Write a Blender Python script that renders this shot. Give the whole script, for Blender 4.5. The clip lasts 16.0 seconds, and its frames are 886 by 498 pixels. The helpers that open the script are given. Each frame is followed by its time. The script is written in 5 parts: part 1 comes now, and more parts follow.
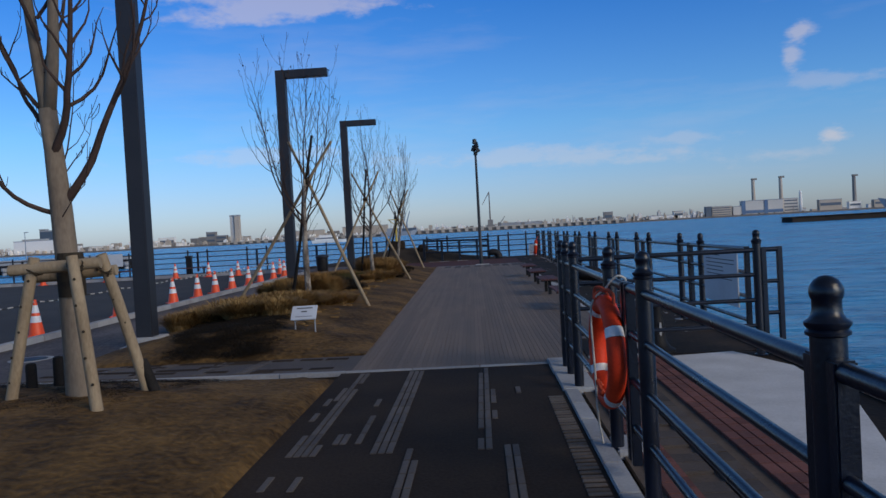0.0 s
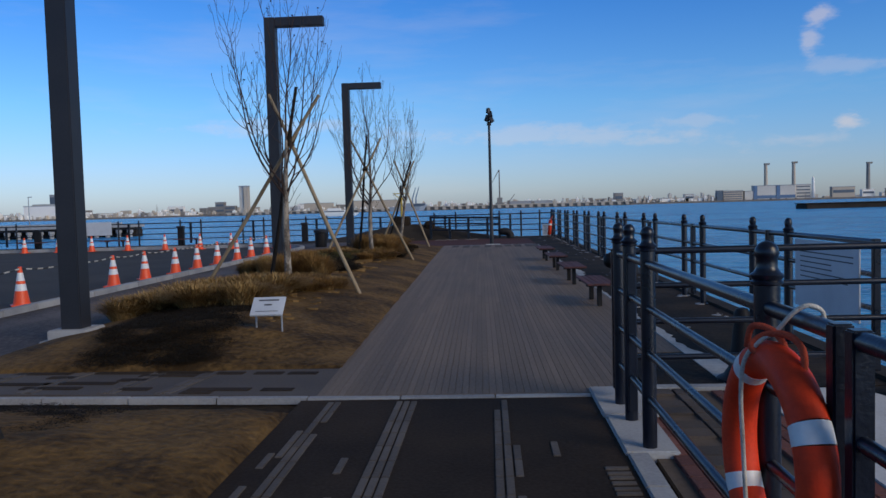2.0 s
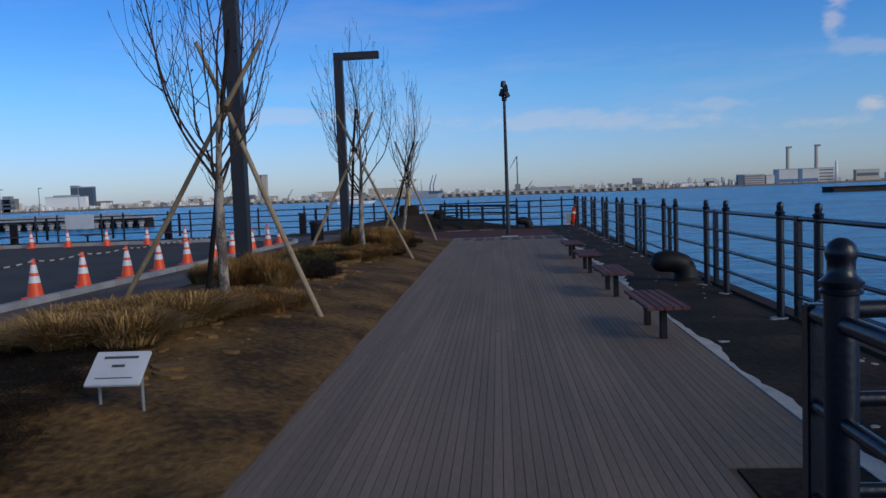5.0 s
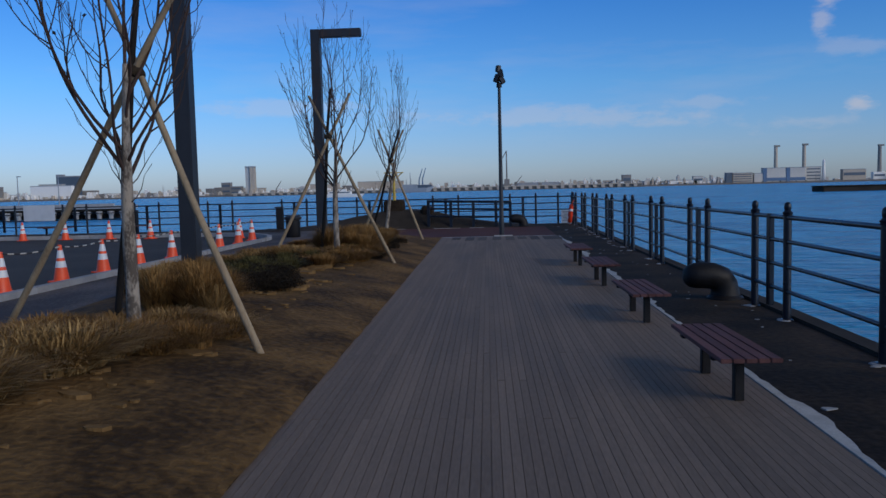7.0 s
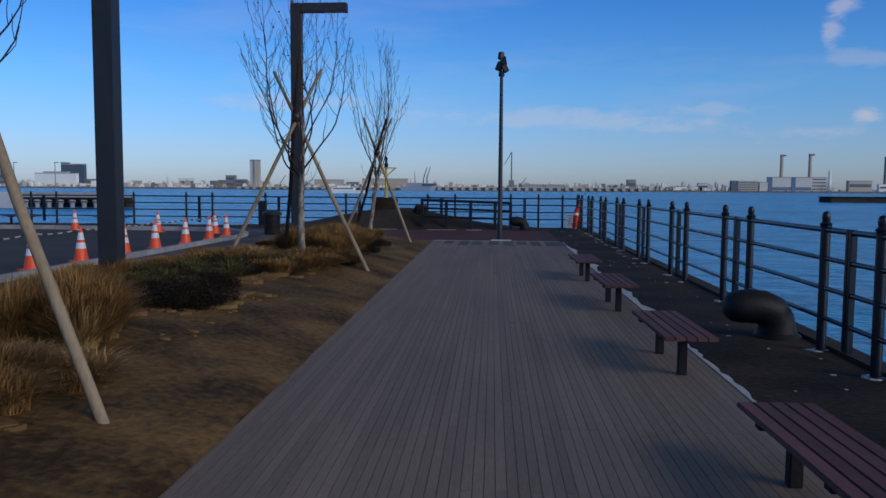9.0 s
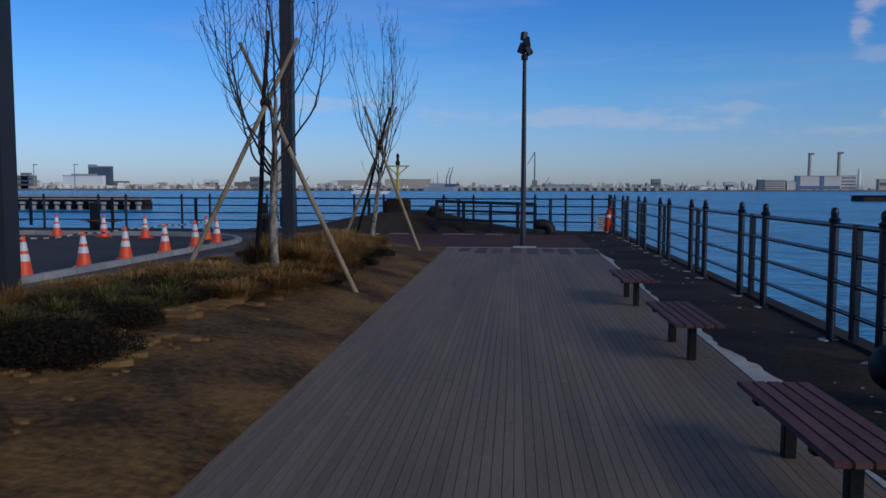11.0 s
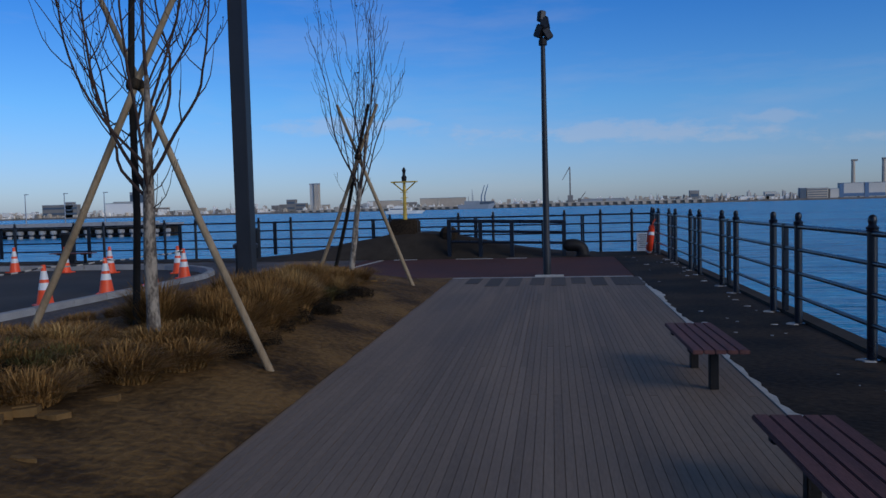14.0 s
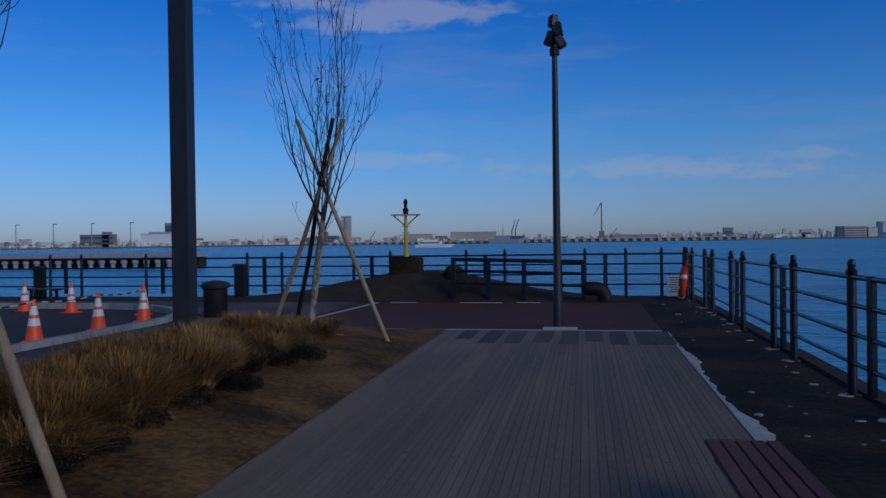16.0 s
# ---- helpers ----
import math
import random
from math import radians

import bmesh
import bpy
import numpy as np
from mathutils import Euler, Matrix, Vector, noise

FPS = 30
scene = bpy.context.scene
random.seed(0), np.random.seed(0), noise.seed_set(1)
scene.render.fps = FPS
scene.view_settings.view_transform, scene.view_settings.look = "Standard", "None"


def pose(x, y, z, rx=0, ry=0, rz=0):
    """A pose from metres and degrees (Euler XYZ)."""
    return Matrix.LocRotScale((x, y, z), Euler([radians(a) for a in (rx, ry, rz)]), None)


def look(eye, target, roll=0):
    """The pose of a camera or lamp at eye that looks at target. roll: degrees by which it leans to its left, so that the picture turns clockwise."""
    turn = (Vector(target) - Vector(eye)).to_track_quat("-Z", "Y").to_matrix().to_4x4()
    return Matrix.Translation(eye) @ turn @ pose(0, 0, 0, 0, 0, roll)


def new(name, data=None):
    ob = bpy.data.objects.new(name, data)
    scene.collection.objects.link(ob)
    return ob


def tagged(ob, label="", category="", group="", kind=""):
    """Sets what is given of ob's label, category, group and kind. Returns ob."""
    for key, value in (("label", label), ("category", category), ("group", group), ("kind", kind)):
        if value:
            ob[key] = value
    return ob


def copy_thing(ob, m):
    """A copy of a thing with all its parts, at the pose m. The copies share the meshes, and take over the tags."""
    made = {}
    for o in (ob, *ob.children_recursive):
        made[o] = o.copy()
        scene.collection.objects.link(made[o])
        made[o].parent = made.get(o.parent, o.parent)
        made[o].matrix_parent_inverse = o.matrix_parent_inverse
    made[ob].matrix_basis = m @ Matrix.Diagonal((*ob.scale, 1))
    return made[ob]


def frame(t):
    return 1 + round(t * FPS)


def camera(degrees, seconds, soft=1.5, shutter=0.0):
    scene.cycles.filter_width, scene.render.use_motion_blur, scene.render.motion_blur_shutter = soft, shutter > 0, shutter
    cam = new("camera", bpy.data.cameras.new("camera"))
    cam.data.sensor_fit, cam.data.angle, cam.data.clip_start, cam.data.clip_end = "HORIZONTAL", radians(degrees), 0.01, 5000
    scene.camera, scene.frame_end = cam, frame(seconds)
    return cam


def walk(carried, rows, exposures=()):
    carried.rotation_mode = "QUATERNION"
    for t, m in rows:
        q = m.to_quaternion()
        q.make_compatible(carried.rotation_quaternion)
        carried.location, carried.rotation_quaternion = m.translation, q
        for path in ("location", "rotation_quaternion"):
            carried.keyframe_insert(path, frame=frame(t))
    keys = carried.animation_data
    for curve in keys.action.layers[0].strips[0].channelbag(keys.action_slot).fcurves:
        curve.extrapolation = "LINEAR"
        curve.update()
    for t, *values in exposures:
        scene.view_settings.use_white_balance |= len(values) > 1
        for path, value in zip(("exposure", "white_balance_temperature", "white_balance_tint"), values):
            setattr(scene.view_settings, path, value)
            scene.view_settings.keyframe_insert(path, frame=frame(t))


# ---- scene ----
cam = camera(59.0, 16.0)
PATH = [
    (0, (0.109, -2.103, 1.609), (0.012, -0.105, 1.564), -3.2),
    (0.5, (0.106, -1.479, 1.600), (-0.047, 0.514, 1.553), -3.8),
    (1, (0.070, -0.820, 1.608), (-0.082, 1.172, 1.520), -0.9),
    (1.5, (0.047, -0.147, 1.591), (-0.119, 1.845, 1.520), -2.4),
    (2, (0.006, 0.581, 1.589), (-0.114, 2.575, 1.485), -1.6),
    (2.5, (0.029, 1.199, 1.583), (-0.088, 3.193, 1.492), -3.7),
    (3, (0.008, 1.904, 1.581), (-0.084, 3.899, 1.474), -1.2),
    (3.5, (0.046, 2.554, 1.584), (-0.088, 4.546, 1.469), -2.6),
    (4, (0.063, 3.204, 1.570), (-0.095, 5.195, 1.451), -1.1),
    (4.2, (0.092, 3.466, 1.575), (-0.065, 5.456, 1.452), -1.9),
    (6.3, (-0.049, 6.132, 1.619), (-0.221, 8.120, 1.477), -2.2),
    (6.5, (-0.100, 6.407, 1.623), (-0.263, 8.395, 1.478), -2.2),
    (7, (-0.079, 6.982, 1.616), (-0.217, 8.972, 1.465), -1.4),
    (7.5, (0.017, 7.593, 1.607), (-0.097, 9.585, 1.468), -2.5),
    (8, (0.014, 8.204, 1.579), (-0.131, 10.194, 1.446), 0.2),
    (8.2, (0.056, 8.436, 1.581), (-0.080, 10.426, 1.439), 0.1),
    (10.3, (0.106, 11.497, 1.555), (-0.056, 13.484, 1.398), 0.9),
    (10.5, (0.105, 11.791, 1.559), (-0.080, 13.778, 1.429), -0.1),
    (11, (0.093, 12.446, 1.556), (-0.110, 14.430, 1.404), 0.1),
    (11.5, (0.140, 13.133, 1.579), (-0.085, 15.117, 1.468), -0.9),
    (12, (0.164, 13.755, 1.560), (-0.063, 15.740, 1.476), -0.5),
    (12.5, (0.244, 14.368, 1.569), (0.038, 16.355, 1.463), -1.7),
    (13, (0.269, 15.062, 1.553), (0.037, 17.045, 1.437), -1.4),
    (13.5, (0.339, 15.744, 1.577), (0.059, 17.721, 1.454), -1.9),
    (14, (0.382, 16.457, 1.546), (0.086, 18.432, 1.441), -1.5),
    (14.5, (0.438, 17.122, 1.562), (0.131, 19.097, 1.501), -1.9),
    (15, (0.470, 17.790, 1.567), (0.134, 19.761, 1.516), -1.5),
    (15.5, (0.629, 18.525, 1.506), (0.274, 20.493, 1.476), -1.2),
    (16, (0.701, 19.235, 1.601), (0.330, 21.200, 1.584), -0.8),
]
EXPOSURES = [(0.0, 0.07, 6800, 10), (2.0, 0.13, 6800, 10), (4.0, 0.11, 6800, 10), (6.5, -0.16, 6250, 10), (8.0, -0.14, 6250, 10), (10.5, -0.03, 6400, 10), (11.0, -0.22, 6300, 10), (11.5, -0.06, 6450, 10), (12.0, -0.4, 6100, 10), (13.0, -0.25, 6100, 10), (14.0, -0.25, 6200, 10), (14.5, -0.38, 6100, 10), (15.0, -0.48, 6000, 10), (15.5, -0.58, 5900, 10), (16.0, -0.72, 5600, 10)]
walk(cam, [(t, look(eye, target, roll)) for t, eye, target, roll in PATH], EXPOSURES)

# ---------- world, sun ----------
SUN_EL, SUN_AZ = 24.0, 128.0      # height; compass turn from +y towards +x
world = bpy.data.worlds.new("sky")
scene.world = world
world.use_nodes = True
wn, wl = world.node_tree.nodes, world.node_tree.links
wn.clear()


def wnode(kind, **kw):
    n = wn.new(kind)
    for k, v in kw.items():
        n.inputs[k].default_value = v
    return n


def wmath(op, a, b=None):
    n = wn.new("ShaderNodeMath")
    n.operation = op
    for i, v in enumerate((a, b)):
        if v is None:
            continue
        if isinstance(v, (int, float)):
            n.inputs[i].default_value = v
        else:
            wl.new(v, n.inputs[i])
    return n.outputs[0]


sky = wn.new("ShaderNodeTexSky")
sky.sky_type, sky.sun_disc = "NISHITA", False
sky.sun_elevation, sky.sun_rotation = radians(SUN_EL), radians(SUN_AZ)
sky.altitude, sky.air_density, sky.dust_density, sky.ozone_density = 0, 1.0, 0.6, 3.0
geo = wn.new("ShaderNodeTexCoord")
sep = wn.new("ShaderNodeSeparateXYZ")
wl.new(geo.outputs["Generated"], sep.inputs[0])
# soft clouds: long flat wisps low over the water and a few torn puffs
mapn = wn.new("ShaderNodeMapping")
mapn.inputs["Scale"].default_value = (2.2, 2.2, 13.0)
mapn.inputs["Location"].default_value = (0.35, 0.9, 0.2)
wl.new(geo.outputs["Generated"], mapn.inputs[0])
nz = wnode("ShaderNodeTexNoise", Scale=1.5, Detail=7.0, Roughness=0.6)
wl.new(mapn.outputs[0], nz.inputs["Vector"])
wisp = wn.new("ShaderNodeMapRange")
wisp.inputs["From Min"].default_value, wisp.inputs["From Max"].default_value = 0.53, 0.82
wl.new(nz.outputs["Fac"], wisp.inputs["Value"])


def puff(yaw, pitch, wide, high, amount, tilt=0.0):
    """A cloud round the given direction (degrees right of +y, degrees up)."""
    az = wmath("ARCTAN2", sep.outputs[0], sep.outputs[1])
    u = wmath("SUBTRACT", az, radians(yaw))
    v = wmath("SUBTRACT", sep.outputs[2], math.sin(radians(pitch)))
    v = wmath("SUBTRACT", v, wmath("MULTIPLY", u, tilt))
    a = wmath("POWER", wmath("DIVIDE", u, radians(wide)), 2)
    b = wmath("POWER", wmath("DIVIDE", v, radians(high)), 2)
    # the edge is torn by the noise
    r = wmath("ADD", wmath("SQRT", wmath("ADD", a, b)), wmath("MULTIPLY", wmath("SUBTRACT", tear.outputs["Fac"], 0.5), 3.8))
    m = wn.new("ShaderNodeMapRange")
    m.interpolation_type = "SMOOTHSTEP"
    m.inputs["From Min"].default_value, m.inputs["From Max"].default_value = 1.15, 0.2
    m.inputs["To Min"].default_value, m.inputs["To Max"].default_value = 0.0, amount
    wl.new(r, m.inputs["Value"])
    return m.outputs[0]


tmap = wn.new("ShaderNodeMapping")
tmap.inputs["Scale"].default_value = (9, 9, 22)
wl.new(geo.outputs["Generated"], tmap.inputs[0])
tear = wnode("ShaderNodeTexNoise", Scale=1.6, Detail=6.0, Roughness=0.62)
wl.new(tmap.outputs[0], tear.inputs["Vector"])
clouds = wmath("MULTIPLY", wisp.outputs[0], 0.16)
for args in ((-14.5, 16.3, 10.0, 1.4, 0.42), (3.0, 5.0, 15.0, 0.8, 0.27, -0.055), (-15.0, 6.3, 7.0, 0.5, 0.25, -0.03), (14.2, 5.6, 5.0, 0.5, 0.22), (23.9, 4.9, 1.1, 0.7, 0.5), (21.5, 3.9, 3.0, 0.5, 0.2),
             (22.2, 11.6, 1.15, 0.9, 0.42, 0.3), (21.7, 10.2, 0.65, 0.8, 0.38), (24.5, 8.4, 4.5, 0.6, 0.22), (-17, 6.0, 6.0, 0.6, 0.25), (33, 9, 6, 1.5, 0.4)):
    clouds = wmath("MAXIMUM", clouds, puff(*args))
# pale towards the water, deeper blue higher; unseen neutral zenith added against blue ground light
grade = wn.new("ShaderNodeValToRGB")
els = grade.color_ramp.elements
els[0].position, els[0].color = 0.0, (0.51, 0.60, 0.90, 1)
els[1].position, els[1].color = 1.0, (0.52, 0.51, 0.50, 1)
for at, col in ((0.05, (0.47, 0.60, 0.92)), (0.13, (0.34, 0.62, 0.95)), (0.28, (0.14, 0.48, 0.96)), (0.42, (0.26, 0.48, 0.78)), (0.60, (0.52, 0.53, 0.54))):
    el = els.new(at)
    el.color = (*col, 1)
wl.new(sep.outputs[2], grade.inputs[0])
mul = wn.new("ShaderNodeMix")
mul.data_type, mul.blend_type = "RGBA", "MULTIPLY"
mul.inputs["Factor"].default_value = 1.0
wl.new(sky.outputs[0], mul.inputs["A"])
wl.new(grade.outputs[0], mul.inputs["B"])
mixc = wn.new("ShaderNodeMix")
mixc.data_type = "RGBA"
wl.new(clouds, mixc.inputs["Factor"])
wl.new(mul.outputs["Result"], mixc.inputs["A"])
mixc.inputs["B"].default_value = (4.4, 3.95, 3.95, 1)
bg = wnode("ShaderNodeBackground", Strength=0.15)
wl.new(mixc.outputs["Result"], bg.inputs["Color"])
wl.new(bg.outputs[0], wn.new("ShaderNodeOutputWorld").inputs["Surface"])

sun = new("sun", bpy.data.lights.new("sun", "SUN"))
sun.data.energy, sun.data.angle, sun.data.color = 1.5, radians(34), (1.0, 0.85, 0.66)
_a, _e = radians(SUN_AZ), radians(SUN_EL)
sun.matrix_world = look((0, 0, 60), (-math.sin(_a) * math.cos(_e), -math.cos(_a) * math.cos(_e), 60 - math.sin(_e)))


# ---------- materials ----------
def material(name, base, dark=None, scale=3.0, fine=40.0, rough=0.8, bump=0.3, metal=0.0, per_piece=0.0, stretch=(1, 1, 1), spec=None, dist=0.01):
    """Two-scale procedural surface: broad stains, fine grain and relief."""
    m = bpy.data.materials.new(name)
    m.use_nodes = True
    n, l = m.node_tree.nodes, m.node_tree.links
    bsdf = n["Principled BSDF"]
    dark = dark or tuple(c * 0.6 for c in base)
    tc = n.new("ShaderNodeTexCoord")
    gp = n.new("ShaderNodeNewGeometry")
    mp = n.new("ShaderNodeMapping")
    mp.inputs["Scale"].default_value = stretch
    l.new(gp.outputs["Position"], mp.inputs[0])
    broad = n.new("ShaderNodeTexNoise")
    broad.inputs["Scale"].default_value, broad.inputs["Detail"].default_value = scale, 4
    grain = n.new("ShaderNodeTexNoise")
    grain.inputs["Scale"].default_value, grain.inputs["Detail"].default_value = fine, 5
    l.new(mp.outputs[0], broad.inputs["Vector"])
    l.new(mp.outputs[0], grain.inputs["Vector"])
    add = n.new("ShaderNodeMath")
    add.operation = "MULTIPLY_ADD"
    l.new(grain.outputs["Fac"], add.inputs[0])
    add.inputs[1].default_value = 0.6
    sub = n.new("ShaderNodeMath")
    sub.operation = "SUBTRACT"
    l.new(broad.outputs["Fac"], sub.inputs[0])
    sub.inputs[1].default_value = 0.3
    l.new(sub.outputs[0], add.inputs[2])
    fac = add.outputs[0]
    if per_piece:
        oi = n.new("ShaderNodeObjectInfo")
        gi = n.new("ShaderNodeNewGeometry")
        sm = n.new("ShaderNodeMath")
        sm.operation = "ADD"
        l.new(oi.outputs["Random"], sm.inputs[0])
        l.new(gi.outputs["Random Per Island"], sm.inputs[1])
        fr = n.new("ShaderNodeMath")
        fr.operation = "FRACT"
        l.new(sm.outputs[0], fr.inputs[0])
        pa = n.new("ShaderNodeMath")
        pa.operation = "MULTIPLY_ADD"
        l.new(fr.outputs[0], pa.inputs[0])
        pa.inputs[1].default_value = per_piece
        s2 = n.new("ShaderNodeMath")
        s2.operation = "SUBTRACT"
        l.new(fac, s2.inputs[0])
        s2.inputs[1].default_value = per_piece / 2
        l.new(s2.outputs[0], pa.inputs[2])
        fac = pa.outputs[0]
    ramp = n.new("ShaderNodeValToRGB")
    ramp.color_ramp.elements[0].position, ramp.color_ramp.elements[0].color = 0.2, (*dark, 1)
    ramp.color_ramp.elements[1].position, ramp.color_ramp.elements[1].color = 0.8, (*base, 1)
    l.new(fac, ramp.inputs[0])
    l.new(ramp.outputs[0], bsdf.inputs["Base Color"])
    rr = n.new("ShaderNodeMapRange")
    rr.inputs["To Min"].default_value, rr.inputs["To Max"].default_value = max(0.05, rough - 0.12), min(1, rough + 0.12)
    l.new(broad.outputs["Fac"], rr.inputs["Value"])
    l.new(rr.outputs[0], bsdf.inputs["Roughness"])
    bsdf.inputs["Metallic"].default_value = metal
    if rough > 0.7:
        bsdf.inputs["Specular IOR Level"].default_value = 0.2
    if spec is not None:
        bsdf.inputs["Specular IOR Level"].default_value = spec
    if bump:
        b = n.new("ShaderNodeBump")
        b.inputs["Strength"].default_value, b.inputs["Distance"].default_value = bump, dist
        l.new(grain.outputs["Fac"], b.inputs["Height"])
        l.new(b.outputs[0], bsdf.inputs["Normal"])
    return m


M_ASPHALT = material("asphalt", (0.088, 0.078, 0.071), (0.045, 0.040, 0.037), 0.5, 60, 0.9, 0.5)
M_WALKWAY = material("sidewalk_blocks", (0.155, 0.132, 0.124), (0.058, 0.049, 0.049), 0.9, 30, 0.85, 0.4, stretch=(1.0, 0.35, 1))
M_CONCRETE = material("old_concrete", (0.052, 0.035, 0.022), (0.009, 0.006, 0.0036), 0.8, 16, 0.9, 0.6)
M_KERB = material("kerb_concrete", (0.42, 0.42, 0.42), (0.26, 0.26, 0.27), 2.0, 40, 0.8, 0.3, per_piece=0.3)
M_WHITE = material("white_concrete", (0.66, 0.65, 0.64), (0.46, 0.45, 0.44), 2.0, 50, 0.75, 0.2)
M_PATCH = material("white_patch", (0.60, 0.59, 0.57), (0.35, 0.34, 0.32), 4.0, 50, 0.8, 0.3)
M_BOARD = material("deck_board", (0.250, 0.192, 0.150), (0.150, 0.115, 0.090), 0.7, 22, 0.74, 0.2, per_piece=0.24, stretch=(2.6, 0.4, 1))
M_JOINT = material("deck_joint", (0.155, 0.12, 0.096), None, 3, 30, 0.95, 0.2)
M_TILE_DARK = material("dark_tile", (0.066, 0.049, 0.037), (0.028, 0.021, 0.017), 0.8, 40, 0.85, 0.3, per_piece=0.25, spec=0.06)
M_TILE_MID = material("grey_block", (0.125, 0.105, 0.093), (0.07, 0.058, 0.052), 1.2, 40, 0.8, 0.3, per_piece=0.3)
M_TILE_LIGHT = material("light_tile", (0.155, 0.132, 0.116), (0.085, 0.071, 0.062), 2.0, 40, 0.75, 0.3, per_piece=0.35)
M_SOIL = material("dry_soil", (0.18, 0.102, 0.036), (0.044, 0.024, 0.008), 1.1, 14, 0.97, 1.0, dist=0.03)
M_CLOD = material("clay_crust", (0.225, 0.135, 0.054), (0.11, 0.062, 0.023), 2.0, 18, 0.97, 0.8, dist=0.02)
M_REDBRICK = material("red_brick", (0.21, 0.088, 0.072), (0.10, 0.045, 0.04), 1.5, 40, 0.85, 0.4, per_piece=0.4)
M_REDPAVE = material("red_paving", (0.115, 0.048, 0.040), (0.065, 0.030, 0.027), 0.9, 40, 0.85, 0.4, per_piece=0.35)
M_BROWNBRICK = material("brown_brick", (0.12, 0.095, 0.08), (0.06, 0.05, 0.045), 2, 40, 0.85, 0.4, per_piece=0.4)
M_RAIL = material("blue_black_paint", (0.0065, 0.0105, 0.024), (0.003, 0.0045, 0.009), 3, 60, 0.30, 0.15, spec=0.5)
M_LAMP = material("dark_lamp_paint", (0.032, 0.034, 0.042), (0.018, 0.02, 0.026), 1.5, 50, 0.45, 0.1, spec=0.35)
M_IRON = material("black_iron", (0.017, 0.016, 0.017), (0.008, 0.007, 0.008), 4, 40, 0.55, 0.4, spec=0.25)
M_BARK = material("pale_bark", (0.33, 0.285, 0.235), (0.10, 0.082, 0.068), 9, 50, 0.9, 0.7, stretch=(1, 1, 0.5))
M_BARK_SMOOTH = material("smooth_tan_bark", (0.27, 0.215, 0.16), (0.15, 0.115, 0.085), 5, 40, 0.85, 0.35, stretch=(1, 1, 0.35))
M_TWIG = material("brown_twig", (0.085, 0.055, 0.046), (0.038, 0.026, 0.022), 5, 50, 0.9, 0.4)
M_STAKE = material("peeled_stake", (0.40, 0.31, 0.205), (0.20, 0.145, 0.09), 4, 40, 0.85, 0.5, stretch=(1, 1, 0.4))
M_STAKE_DARK = material("charred_stake", (0.028, 0.024, 0.022), (0.012, 0.011, 0.01), 5, 50, 0.9, 0.5)
M_BIND = material("hemp_binding", (0.06, 0.045, 0.03), (0.025, 0.02, 0.015), 20, 90, 0.95, 0.5)
M_GRASS = material("dry_grass", (0.50, 0.32, 0.13), (0.15, 0.085, 0.03), 2.5, 30, 0.9, 0.0, per_piece=0.6)
# dry grass made russet and darker, dimmer light farther along put into its colour
M_GRASS_RUSSET_DIM = material("dim_russet_grass", (0.36, 0.20, 0.068), (0.10, 0.052, 0.017), 2.5, 30, 0.9, 0.0, per_piece=0.6)
M_GRASS_GREEN = material("green_brown_grass", (0.12, 0.10, 0.035), (0.045, 0.042, 0.015), 2.5, 30, 0.9, 0.0, per_piece=0.6)
M_SHRUB = material("dark_ground_cover", (0.024, 0.017, 0.010), (0.008, 0.006, 0.004), 4, 40, 0.85, 0.0, per_piece=0.7)
M_CONE = material("orange_plastic", (0.96, 0.105, 0.02), (0.80, 0.075, 0.015), 5, 60, 0.45, 0.05)
M_CONE_WHITE = material("reflective_white", (0.82, 0.82, 0.82), (0.66, 0.66, 0.67), 8, 60, 0.4, 0.05)
M_BUOY = material("orange_red_buoy", (0.86, 0.062, 0.014), (0.60, 0.036, 0.010), 7, 60, 0.6, 0.15, spec=0.25)
M_ROPE = material("pale_rope", (0.66, 0.62, 0.56), (0.4, 0.36, 0.3), 20, 140, 0.9, 0.6)
M_ROPE_RED = material("red_rope", (0.62, 0.10, 0.05), (0.4, 0.06, 0.03), 20, 140, 0.9, 0.6)
M_BENCH = material("red_brown_slat", (0.165, 0.078, 0.074), (0.08, 0.037, 0.036), 4, 40, 0.68, 0.25, per_piece=0.3, stretch=(3, 0.5, 1), spec=0.15)
M_SIGN = material("white_enamel", (0.60, 0.63, 0.67), (0.48, 0.51, 0.56), 3, 60, 0.4, 0.05)
M_INK = material("dark_print", (0.08, 0.085, 0.10), None, 5, 50, 0.7, 0.0)
M_STEEL = material("grey_steel", (0.42, 0.43, 0.45), (0.3, 0.3, 0.32), 4, 60, 0.4, 0.1, metal=0.6)
M_YELLOW = material("yellow_paint", (0.62, 0.44, 0.07), (0.42, 0.28, 0.05), 5, 50, 0.55, 0.1)
M_SHIP = material("ship_grey", (0.33, 0.37, 0.42), (0.26, 0.29, 0.33), 0.05, 1, 0.7, 0.0)
M_FAR_WHITE = material("far_white_wall", (0.93, 0.90, 0.85), (0.84, 0.81, 0.76), 0.02, 0.3, 0.9, 0.0)
M_FAR_HALL = material("far_hall_cladding", (0.66, 0.63, 0.58), (0.52, 0.50, 0.47), 0.02, 0.3, 0.9, 0.0)
M_FAR_BEIGE = material("far_beige_wall", (0.58, 0.50, 0.41), (0.42, 0.36, 0.30), 0.02, 0.3, 0.9, 0.0)
M_FAR_GREY = material("far_grey_wall", (0.30, 0.28, 0.26), (0.20, 0.19, 0.18), 0.02, 0.3, 0.9, 0.0)
M_FAR_DARK = material("far_dark_blue_glass", (0.10, 0.14, 0.19), (0.07, 0.10, 0.14), 0.02, 0.3, 0.6, 0.0)
